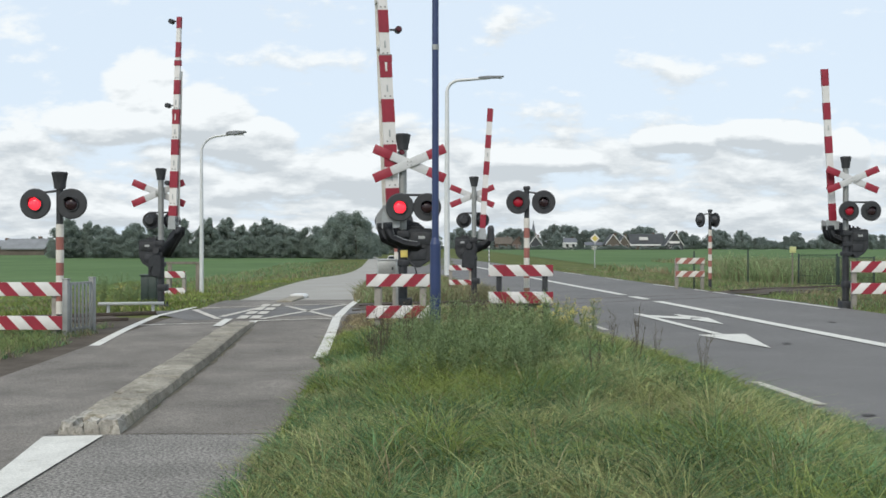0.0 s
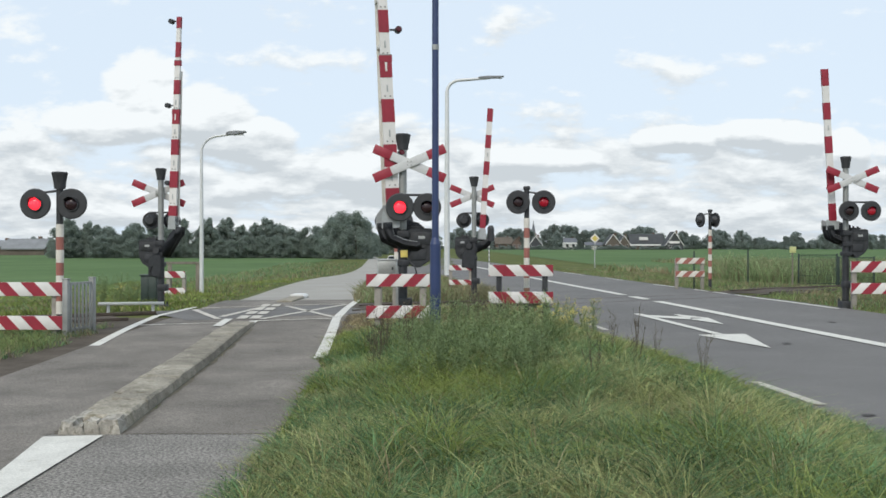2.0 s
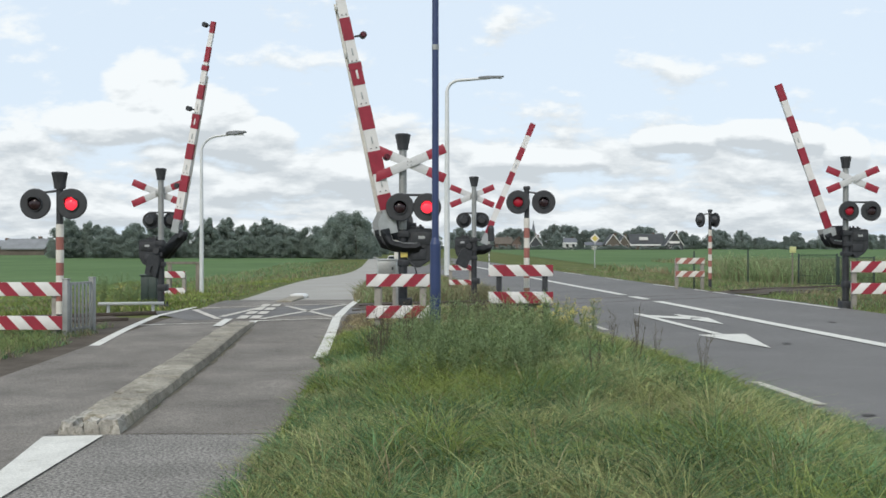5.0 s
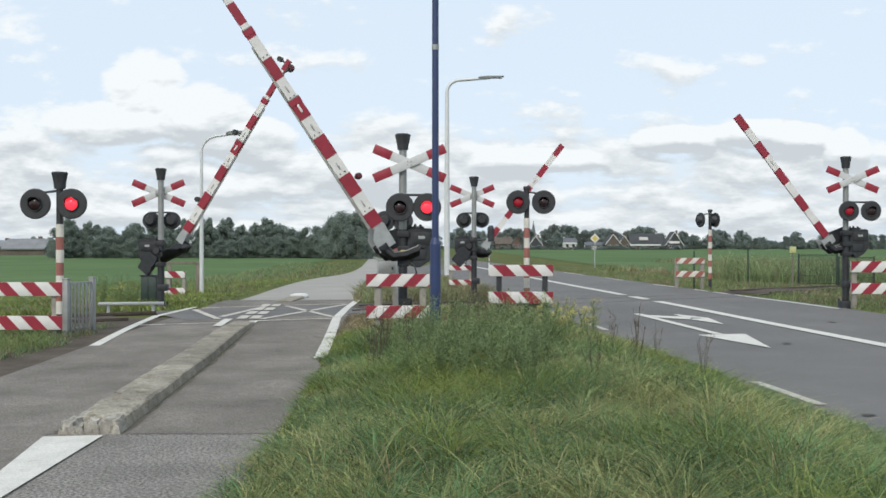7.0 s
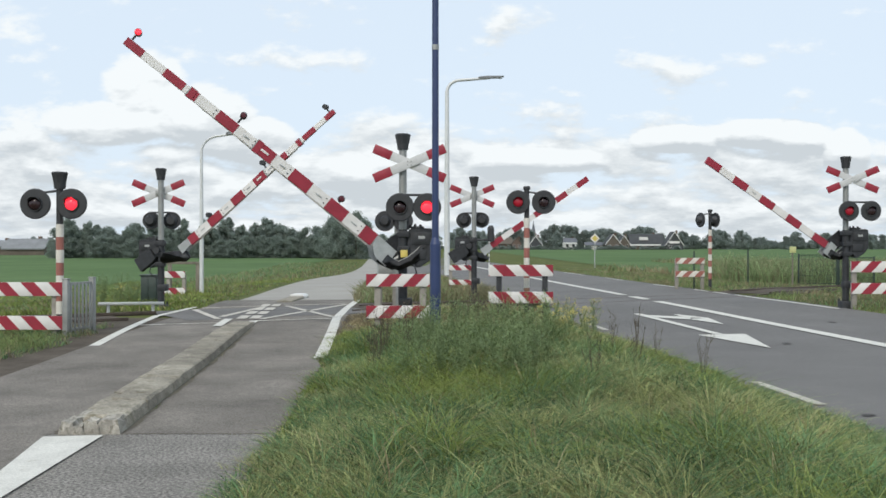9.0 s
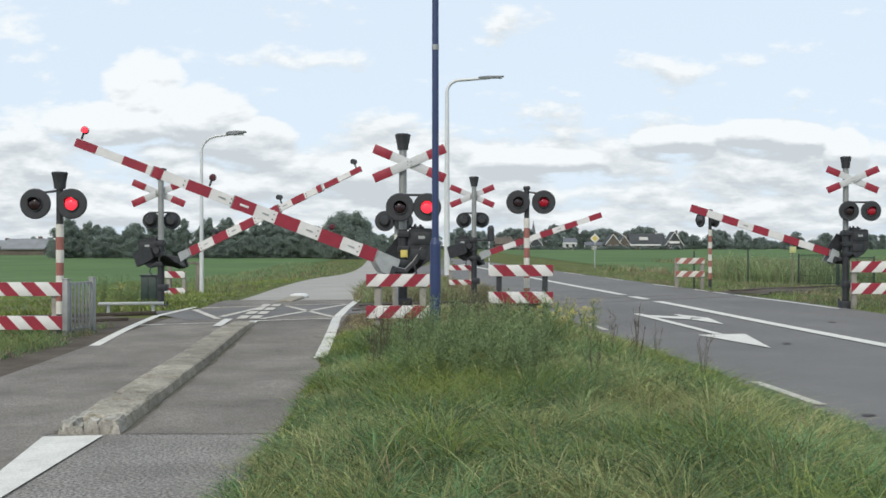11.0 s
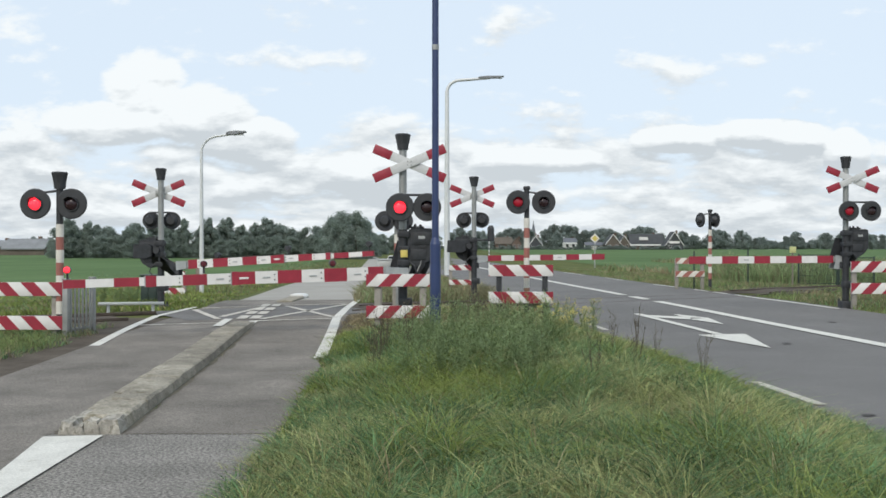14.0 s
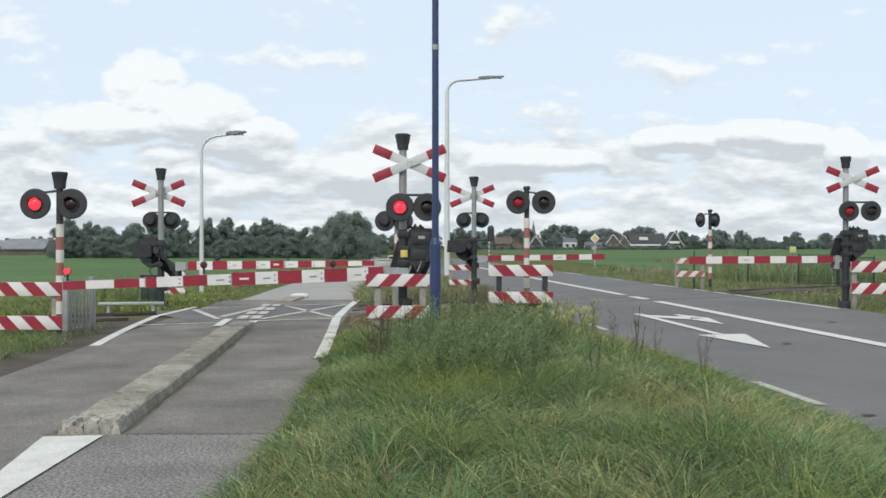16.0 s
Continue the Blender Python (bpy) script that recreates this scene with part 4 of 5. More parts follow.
# the crumbled head: broken lumps side by side
for x0, x1, y0, y1, h in ((-0.235, -0.13, 7.53, 7.80, 0.095), (-0.125, -0.06, 7.52, 7.72, 0.07), (-0.055, 0.06, 7.53, 7.74, 0.10), (0.065, 0.225, 7.54, 7.78, 0.115), (-0.235, -0.12, 7.81, 8.25, 0.075)):
    rough_stone("broken_stone", x0, x1, y0, y1, h, "kerb_pale", "crumbling pale lump of the end stone", 3, 3, 0.013, 0.035)
rough_stone("kerb_stone", -0.115, 0.225, 7.75, 8.55, 0.115, "kerb", "", 4, 6, 0.006, 0.02)
rough_stone("kerb_stone", -0.235, -0.12, 8.26, 9.1, 0.085, "kerb", "", 2, 6, 0.009, 0.03)
rough_stone("kerb_stone", -0.115, 0.222, 8.57, 9.1, 0.12, "kerb", "", 4, 5, 0.007, 0.025)
y = 9.11
while y < 17.4:
    ln = rk.uniform(0.78, 1.02)
    y1 = min(y + ln, 17.6)
    w = 0.222 - 0.004 * (y - 7.5)
    h = 0.112 + rk.uniform(-0.008, 0.008) - (0.0 if y < 15 else 0.03 * (y - 15))
    rough_stone("kerb_stone", -w, w, y + 0.006, y1 - 0.006, h, "kerb", "", 4, 6, 0.003, 0.014)
    y = y1
# soil washed against the stones
for side, x0, x1 in (("west", -0.25, -0.30), ("east", 0.25, 0.275)):
    ribbon("kerb_soil", lambda y: kerb_x(y) + x0 * 0.8, lambda y: kerb_x(y) + x1 + 0.03 * math.sin(y * 5.3) * math.sin(y * 2.1 + 1), span(7.6, 16.5, 0.12), 0.0075, "grit", side_new, 2)

far_end = thing("kerb_end_block", pose(-4.05, 24.75, G(-4.05, 24.75)), "white painted end block of the far kerb divider", "kerb")
bm = bmesh.new()
box(bm, -0.2, 0.2, -0.5, 1.6, -0.1, 0.05, 0.02)
part("kerb_stone", bm, "kerb", far_end)
bm = bmesh.new()
prism(bm, [(-0.19, -0.05), (-0.19, 0.09), (0.14, 0.09), (0.2, 0.04), (0.2, -0.05)], 1.6, 2.4)
part("white_end", bm, "white", far_end)
# flat worn bars of the divider between the rails
for i in range(4):
    yy = 18.6 + 1.25 * i
    for dx in (-0.2, 0.05):
        stripe(side_new, (kerb_x(yy) + dx + 0.02 * i, yy), (kerb_x(yy + 0.85) + dx + 0.02 * i, yy + 0.85), 0.2, "paint_worn", dz=0.022, name="divider_bar")


# ---------------- poles and street lamps ----------------
blue = thing("blue_pole", pose(-0.116, 14.4, 0), "tall blue painted steel pole standing in the verge", "pole")
bm = bmesh.new()
rod(bm, (0, 0, -0.3), (0, 0, 1.52), 0.082, 0.08, 24)
rod(bm, (0, 0, 1.52), (0, 0, 1.62), 0.08, 0.053, 24)
part("pole_sleeve", bm, "blue_pole", blue)
bm = bmesh.new()
rod(bm, (0, 0, 1.5), (0, 0, 8.0), 0.053, 0.046, 24)
part("pole_shaft", bm, "blue_pole", blue)
bm = bmesh.new()
rod(bm, (0, 0, 4.46), (0, 0, 4.54), 0.055, 0.055, 24)
part("pole_band", bm, "grey_metal", blue, "grey clamp band")
bm = bmesh.new()
box(bm, -0.03, 0.03, -0.088, -0.06, 0.35, 0.62, 0.01)
part("service_door", bm, "blue_pole", blue)


def street_lamp(x, y, height, reach, r, label):
    z = G(x, y)
    ob = thing("street_lamp", pose(x, y, z), label, "street lamp", "street lamps along the roads")
    bm = bmesh.new()
    bend = 0.11 * height if reach < 2 else 0.7
    pts = [(0, 0, -0.3), (0, 0, height * 0.3), (0, 0, height * 0.6), (0, 0, height - bend)]
    for k in range(1, 8):
        a = radians(90 * k / 8)
        pts.append((bend * (1 - math.cos(a)), 0, height - bend + bend * math.sin(a) * 0.92))
    pts.append((reach * 0.75, 0, height + 0.02 * reach))
    tube(bm, pts, [r * 1.25, r * 1.2, r * 1.05, r * 0.85] + [r * 0.7] * 7 + [r * 0.6], 12)
    part("lamp_post", bm, "lamp_pole", ob)
    bm = bmesh.new()
    x0, x1, zz = reach * 0.55, reach, height + 0.03 * reach
    prism(bm, [(x0, zz - 0.05), (x0 + 0.03, zz + 0.03), (x0 + (x1 - x0) * 0.4, zz + 0.075), (x1, zz + 0.07), (x1, zz + 0.03), (x0 + (x1 - x0) * 0.45, zz - 0.06)], -0.12, 0.12)
    bmesh.ops.bevel(bm, geom=list(bm.edges), offset=0.012, segments=2, affect="EDGES")
    head = part("lamp_head", bm, "lamp_head", ob, "flat grey lamp head")
    bm = bmesh.new()
    box(bm, x0 + (x1 - x0) * 0.4, x1 - 0.08, -0.09, 0.09, zz - 0.055, zz - 0.03, 0.005)
    part("diffuser", bm, "galvanised", head)
    return ob


street_lamp(-7.67, 30.18, 5.05, 1.42, 0.055, "slim white street lamp beside the side road")
street_lamp(0.21, 50.0, 10.3, 3.0, 0.12, "tall white street lamp beside the main road")


# ---------------- small furniture round the crossing ----------------
gate = thing("slatted_gate", pose(-6.03, 15.2, 0, 0, 0, 81), "grey galvanised slatted gate panel beside the striped fence", "gate")
for px in (0.0, 0.80):
    bm = bmesh.new()
    box(bm, px - 0.045, px + 0.045, -0.045, 0.045, -0.15, 0.95, 0.01)
    box(bm, px - 0.05, px + 0.05, -0.05, 0.05, 0.95, 0.975, 0.006)
    part("gate_post", bm, "grey_metal", gate)
for zz in (0.12, 0.86):
    bm = bmesh.new()
    box(bm, 0.045, 0.755, -0.016, 0.016, zz, zz + 0.045, 0.004)
    part("gate_rail", bm, "grey_metal", gate)
for i in range(6):
    bm = bmesh.new()
    xx = 0.11 + 0.116 * i
    box(bm, xx - 0.028, xx + 0.028, -0.028, -0.0165, 0.06, 0.90, 0.004)
    part("slat", bm, "grey_metal", gate)

guard = thing("low_guard_rail", pose(-7.13, 19.93, G(-7.1, 19.9), 0, 0, 14), "low pale metal guard plate on two short legs", "guard rail")
bm = bmesh.new()
box(bm, -0.1, 1.22, -0.09, 0.09, 0.20, 0.255, 0.012)
part("plate", bm, "galvanised", guard)
for px in (0.1, 1.0):
    bm = bmesh.new()
    box(bm, px - 0.03, px + 0.03, -0.03, 0.03, -0.15, 0.2, 0.005)
    part("leg", bm, "galvanised", guard)

cab = thing("relay_cabinet", pose(-7.35, 23.9, G(-7.35, 23.9)), "dark green metal cabinet behind the far barrier", "cabinet")
bm = bmesh.new()
box(bm, -0.2, 0.2, -0.18, 0.18, -0.1, 0.70, 0.012)
box(bm, -0.23, 0.23, -0.21, 0.21, 0.70, 0.74, 0.012)
part("cabinet_body", bm, "cabinet_green", cab)
for px in (-0.1, 0.1):
    bm = bmesh.new()
    box(bm, px - 0.09, px + 0.09, -0.195, -0.181, 0.02, 0.66, 0.006)
    part("cabinet_door", bm, "cabinet_green", cab)

kast = thing("control_box", pose(-1.055, 18.0, G(-1.055, 18)), "small grey control box on a stand behind the barrier post", "cabinet")
bm = bmesh.new()
box(bm, -0.185, 0.185, -0.13, 0.13, 0.88, 1.18, 0.012)
box(bm, -0.20, 0.20, -0.145, 0.145, 1.18, 1.205, 0.008)
part("box_body", bm, "galvanised", kast)
for px in (-0.13, 0.13):
    bm = bmesh.new()
    box(bm, px - 0.03, px + 0.03, -0.03, 0.03, -0.2, 0.88, 0.005)
    part("leg", bm, "concrete", kast)
bm = bmesh.new()
box(bm, -0.15, 0.15, -0.142, -0.131, 0.91, 1.15, 0.006)
door = part("box_door", bm, "grey_metal", kast)
bm = bmesh.new()
box(bm, 0.09, 0.12, -0.155, -0.1425, 1.0, 1.06, 0.004)
part("latch", bm, "black", door)

sign = thing("priority_road_sign", pose(12.62, 79, G(12.62, 79)), "yellow diamond sign with white rim on a grey post", "traffic sign")
bm = bmesh.new()
rod(bm, (0, 0, -0.3), (0, 0, 2.9), 0.045, 0.045, 12)
part("sign_post", bm, "galvanised", sign)
zc = 2.42
for nm, half, y0, y1, mt in (("sign_board", 0.40, -0.08, -0.055, "white"), ("sign_face", 0.27, -0.086, -0.081, "yellow")):
    bm = bmesh.new()
    prism(bm, [(-half, zc), (0, zc + half), (half, zc), (0, zc - half)], y0, y1)
    part(nm, bm, mt, sign)

post = thing("marker_post", pose(13.17, 35.8, G(13.17, 35.8)), "wooden stake with a yellow plate in the rough grass", "marker post")
bm = bmesh.new()
rod(bm, (0, 0, -0.2), (0, 0, 1.28), 0.03, 0.027, 10)
part("stake", bm, "wood_grey", post)
bm = bmesh.new()
box(bm, -0.125, 0.125, -0.045, -0.03, 1.24, 1.47, 0.008)
part("plate", bm, "marker_yellow", post, "yellow green plate")

deline = thing("delineator_post", pose(4.9 - 1.65, 67, G(3.2, 67)), "thin black and white banded roadside post", "marker post")
for i in range(12):
    bm = bmesh.new()
    rod(bm, (0, 0, 0.15 * i), (0, 0, 0.15 * i + 0.149), 0.04, 0.04, 10)
    part("band", bm, "white" if i % 2 else "lamp_head", deline)


def mesh_fence(x, y, turn, w, h, label):
    """Green wire panel between two posts."""
    ob = thing("wire_fence", pose(x, y, G(x, y), 0, 0, turn), label, "fence", "green wire fences")
    for px in (0, w):
        bm = bmesh.new()
        box(bm, px - 0.025, px + 0.025, -0.025, 0.025, -0.2, h + 0.04, 0.005)
        part("fence_post", bm, "fence_green", ob)
    for zz in (0.06, h - 0.03):
        bm = bmesh.new()
        box(bm, 0.035, w - 0.035, -0.015, 0.015, zz, zz + 0.03)
        part("fence_rail", bm, "fence_green", ob)
    verts, faces = [], []
    n = int(w / 0.06)
    for i in range(1, n):
        px = w * i / n
        o = len(verts)
        for dx, dy in ((-0.004, -0.004), (0.004, -0.004), (0.004, 0.004), (-0.004, 0.004)):
            verts += [(px + dx, dy, 0.07), (px + dx, dy, h - 0.01)]
        faces += [(o + 2 * k, o + 2 * ((k + 1) % 4), o + 2 * ((k + 1) % 4) + 1, o + 2 * k + 1) for k in range(4)]
    for i in range(1, 6):
        zz = h * i / 6
        o = len(verts)
        for dz, dy in ((-0.004, -0.004), (0.004, -0.004), (0.004, 0.004), (-0.004, 0.004)):
            verts += [(0.03, dy, zz + dz), (w - 0.03, dy, zz + dz)]
        faces += [(o + 2 * k, o + 2 * ((k + 1) % 4), o + 2 * ((k + 1) % 4) + 1, o + 2 * k + 1) for k in range(4)]
    tagged(mesh_from("wire_mesh", verts, faces, "fence_green", ob), kind="stuff")
    return ob


mesh_fence(13.7, 36.6, 14, 1.7, 1.2, "dark green wire fence panel by the railway")
mesh_fence(15.5, 37.2, 14, 1.6, 1.2, "dark green wire fence panel by the railway")
for px, py in ((11.3, 35.2), (8.72, 33.0)):
    ob = thing("fence_stake", pose(px, py, G(px, py)), "thin dark green fence post in the grass", "fence post", "loose fence posts")
    bm = bmesh.new()
    box(bm, -0.022, 0.022, -0.022, 0.022, -0.2, 1.3, 0.004)
    part("stake", bm, "fence_green", ob)
# wooden frame behind the far striped boards
ob = thing("wooden_rail", pose(-8.9, 30.6, G(-8.9, 30.6)), "weathered wooden rail behind the striped boards", "fence")
for px in (0.1, 1.0):
    bm = bmesh.new()
    box(bm, px - 0.06, px + 0.06, -0.05, 0.05, -0.3, 1.05, 0.01)
    part("rail_post", bm, "wood_grey", ob)
bm = bmesh.new()
box(bm, 0, 1.1, -0.075, -0.052, 0.98, 1.06, 0.008)
part("rail_board", bm, "wood_grey", ob)


# ---------------- white car waiting far down the narrow road ----------------
def parked_car(x, y):
    ob = thing("car", pose(x, y, G(x, y)), "small white car standing far down the narrow road", "car")
    bm = bmesh.new()
    vs = prism(bm, [(-0.84, 0.28), (-0.86, 0.85), (-0.80, 0.98), (0.80, 0.98), (0.86, 0.85), (0.84, 0.28)], 0.0, 3.9)
    bmesh.ops.bevel(bm, geom=list(bm.edges), offset=0.06, segments=2, affect="EDGES")
    body = part("body", bm, "white", ob)
    bm = bmesh.new()
    prism(bm, [(-0.76, 0.97), (-0.60, 1.46), (0.60, 1.46), (0.76, 0.97)], 1.0, 3.5)
    bmesh.ops.bevel(bm, geom=list(bm.edges), offset=0.05, segments=2, affect="EDGES")
    part("cabin", bm, "white", ob)
    bm = bmesh.new()
    prism(bm, [(-0.64, 1.02), (-0.52, 1.38), (0.52, 1.38), (0.64, 1.02)], 0.96, 0.99)
    part("windscreen", bm, "window_dark", ob)
    for sx in (-1, 1):
        bm = bmesh.new()
        box(bm, sx * 0.68 - 0.13, sx * 0.68 + 0.13, -0.03, 0.02, 0.62, 0.76, 0.01)
        part("headlight", bm, "galvanised", body)
        for wy in (0.75, 3.15):
            bm = bmesh.new()
            rod(bm, (sx * 0.66, wy, 0.31), (sx * 0.85, wy, 0.31), 0.31, 0.31, 18)
            part("wheel", bm, "tyre", ob)
    bm = bmesh.new()
    box(bm, -0.5, 0.5, -0.03, 0.01, 0.36, 0.52, 0.01)
    part("grille", bm, "black", body)


parked_car(-6.6, 124)

# ---------------- buildings in the distance ----------------
def house(x, y, w, d, wall_h, ridge, gable_front, wall, roof, label, trim=True, dormer=False, windows=2):
    """A house with a pitched roof; gable_front: the gable looks at the road."""
    z = G(x, y)
    ob = thing("house", pose(x, y, z), label, "house", "village houses")
    bm = bmesh.new()
    box(bm, -w / 2, w / 2, 0, d, -0.5, wall_h)
    if gable_front:
        prism(bm, [(-w / 2, wall_h), (w / 2, wall_h), (0, ridge)], 0, d)
    else:
        vs = prism(bm, [(-d / 2, wall_h), (d / 2, wall_h), (0, ridge)], -w / 2, w / 2)
        bmesh.ops.transform(bm, matrix=Matrix.Translation((0, d / 2, 0)) @ pose(0, 0, 0, 0, 0, 90), verts=vs)
    part("wall", bm, wall, ob, smooth=False)
    bm = bmesh.new()
    o = 0.5
    if gable_front:
        k = (ridge - wall_h) / (w / 2)
        for s in (-1, 1):
            prism(bm, [(0, ridge + 0.05), (s * (w / 2 + o), wall_h - o * k + 0.05), (s * (w / 2 + o), wall_h - o * k + 0.4), (0, ridge + 0.45)], -0.4, d + 0.4)
    else:
        k = (ridge - wall_h) / (d / 2)
        for s in (-1, 1):
            vs = prism(bm, [(0, ridge + 0.05), (s * (d / 2 + o), wall_h - o * k + 0.05), (s * (d / 2 + o), wall_h - o * k + 0.4), (0, ridge + 0.45)], -w / 2 - 0.3, w / 2 + 0.3)
            bmesh.ops.transform(bm, matrix=Matrix.Translation((0, d / 2, 0)) @ pose(0, 0, 0, 0, 0, 90), verts=vs)
    rf = part("roof", bm, roof, ob, smooth=False)
    bm = bmesh.new()
    box(bm, w * 0.2, w * 0.2 + 0.9, d * 0.5, d * 0.5 + 0.9, ridge - 0.6, ridge + 1.1)
    part("chimney", bm, "brick", rf)
    if trim and gable_front:
        for s in (-1, 1):
            bm = bmesh.new()
            prism(bm, [(0, ridge + 0.5), (s * (w / 2 + o), wall_h - o * k + 0.45), (s * (w / 2 + o), wall_h - o * k), (0, ridge)], -0.62, -0.42)
            part("verge_board", bm, "white", ob, "white verge board")
        if w > 7:
            bm = bmesh.new()
            box(bm, -w * 0.3, w * 0.3, -0.06, 0.0, wall_h + (ridge - wall_h) * 0.12, wall_h + (ridge - wall_h) * 0.3)
            part("gable_band", bm, "white", ob)
    elif trim:
        bm = bmesh.new()
        box(bm, -w / 2 - 0.4, w / 2 + 0.4, -0.75, -0.5, wall_h - 0.6, wall_h + 0.15)
        part("gutter", bm, "white", ob, "white gutter board")
    if dormer:
        bm = bmesh.new()
        zz = wall_h + (ridge - wall_h) * 0.45
        box(bm, -w * 0.22, w * 0.02, d * 0.08, d * 0.4, zz, zz + 1.6)
        part("dormer", bm, "white", ob, "white dormer")
    for i in range(windows):
        bm = bmesh.new()
        xx = -w / 2 + w * (i + 0.5) / windows
        box(bm, xx - 0.7, xx + 0.7, -0.05, 0.04, wall_h * 0.35, wall_h * 0.85)
        win = part("window", bm, "white", ob)
        bm = bmesh.new()
        box(bm, xx - 0.58, xx + 0.58, -0.07, -0.051, wall_h * 0.4, wall_h * 0.81)
        part("pane", bm, "window_dark", win)
    return ob


house(46.8, 480, 6.2, 9, 2.4, 6.6, True, "roof_dark", "roof_dark", "dark wooden house with white verge boards")
house(63.0, 470, 6.0, 7, 3.4, 5.4, False, "white", "slate", "small white walled house among trees")
house(86.0, 480, 7.0, 9, 3.0, 7.4, True, "barn_wall", "roof_dark", "brick house with pointed gable and white trim")
house(92.5, 485, 5.2, 9, 3.0, 6.8, True, "barn_wall", "roof_dark", "narrow brick house with white trim")
house(104.5, 485, 17.5, 10, 2.6, 7.6, False, "barn_wall", "roof_dark", "long low farmhouse with dark roof and white gutter", dormer=True, windows=5)
house(115.5, 474, 8.6, 9, 2.4, 8.6, True, "roof_dark", "roof_dark", "dark gabled farmhouse front with white verge boards")
house(32.0, 500, 9, 8, 3.0, 6.0, False, "brick", "barn_wall", "brick house half hidden by trees", trim=False)
house(38.5, 495, 5, 8, 3.0, 5.8, True, "brick", "barn_wall", "small brick house by the church", trim=False)
house(78.0, 490, 9, 6, 2.2, 3.4, False, "white_dirty", "slate", "low pale shed between houses", trim=False)

barn = house(-121.5, 275, 12, 9, 1.9, 4.4, False, "barn_wall", "barn_roof", "long barn with grey corrugated roof by the field", trim=False, windows=0)
house(-134.0, 282, 11, 8, 2.4, 4.0, False, "barn_wall", "barn_roof", "low barn with grey roof beyond the field", trim=False, windows=0)

church = thing("church_tower", pose(49.5, 520, G(49, 520)), "grey church tower with slender slate spire", "church")
bm = bmesh.new()
box(bm, -1.5, 1.5, -1.5, 1.5, -0.5, 8.6)
box(bm, -1.2, 1.2, -1.2, 1.2, 8.6, 9.0)
part("tower", bm, "brick", church, smooth=False)
bm = bmesh.new()
rod(bm, (0, 0, 9.0), (0, 0, 15.6), 1.15, 0.05, 8)
part("spire", bm, "slate", church, smooth=False)


# ---------------- trees ----------------
def tree_variant(seed, height, spread, leaves, leaf, mat, low=0.05, pointed=0.0):
    """A trunk with limbs and a crown of many small leaf sprays gathered on uneven lobes."""
    rng = np.random.default_rng(seed)
    ob = new("tree")
    bm = bmesh.new()
    rod(bm, (0, 0, -0.4), (0, 0, height * 0.55), 0.03 * height * 0.55, 0.012 * height, 8)
    for k in range(5):
        a = k * 1.26 + seed
        z0 = height * (0.22 + 0.08 * k)
        rod(bm, (0, 0, z0), (math.cos(a) * spread * 0.6, math.sin(a) * spread * 0.6, z0 + height * 0.22), 0.008 * height, 0.003 * height, 6)
    part("trunk", bm, "bark", ob)
    lobes = []
    for k in range(60):
        f = low + (0.95 - low) * (k + rng.uniform(0, 1)) / 60
        prof = math.sin(math.pi * min(1, 0.18 + 0.82 * f ** (0.8 + pointed))) ** 0.6 if f > 0.2 else 0.75
        prof *= (1 - pointed * 0.5 * f)
        a, r = rng.uniform(0, 6.283), spread * prof * rng.uniform(0.2, 0.95)
        lobes.append((math.cos(a) * r, math.sin(a) * r, f * height, spread * rng.uniform(0.2, 0.42) * (1 - 0.3 * f)))
    lobes = np.array(lobes)
    pick = rng.integers(0, len(lobes), leaves)
    d = rng.normal(size=(leaves, 3))
    d *= (0.95 * rng.uniform(0.25, 1.0, leaves) ** 0.5 / np.linalg.norm(d, axis=1))[:, None]
    rad = lobes[pick, 3] * rng.uniform(0.7, 1.3, leaves)
    c = lobes[pick, :3] + d * rad[:, None] * np.array([1, 1, 1.15])
    c[:, 2] = np.clip(c[:, 2], 0.02, None)
    u = rng.normal(size=(leaves, 3))
    u /= np.linalg.norm(u, axis=1)[:, None]
    w = np.cross(u, d + 0.4 * rng.normal(size=(leaves, 3)))
    w /= np.linalg.norm(w, axis=1)[:, None] + 1e-9
    s = leaf * rng.uniform(0.5, 1.2, leaves)[:, None]
    v = np.stack([c - u * s, c + w * s * 0.55, c + u * s, c - w * s * 0.55], 1).reshape(-1, 3)
    f = np.arange(leaves * 4).reshape(-1, 4)
    crown = mesh_from("crown", v.tolist(), f.tolist(), mat, ob)
    return ob


# both crown materials carry the haze of distance in their colour
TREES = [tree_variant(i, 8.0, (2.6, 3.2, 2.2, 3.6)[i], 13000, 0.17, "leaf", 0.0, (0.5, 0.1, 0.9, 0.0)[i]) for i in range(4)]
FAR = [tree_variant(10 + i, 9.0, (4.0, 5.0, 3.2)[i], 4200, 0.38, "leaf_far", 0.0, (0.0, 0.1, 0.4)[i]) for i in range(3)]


def plant_tree(src, x, y, h, turn, label, group, wide=1.0):
    base = 8.0 if src in TREES else 9.0
    s = h / base
    ob = copy_thing(src, pose(x, y, G(x, y) - 0.1, 0, 0, turn) @ Matrix.Diagonal((s * wide, s * wide, s, 1)))
    return tagged(ob, label, "tree", group)


rt = random.Random(11)
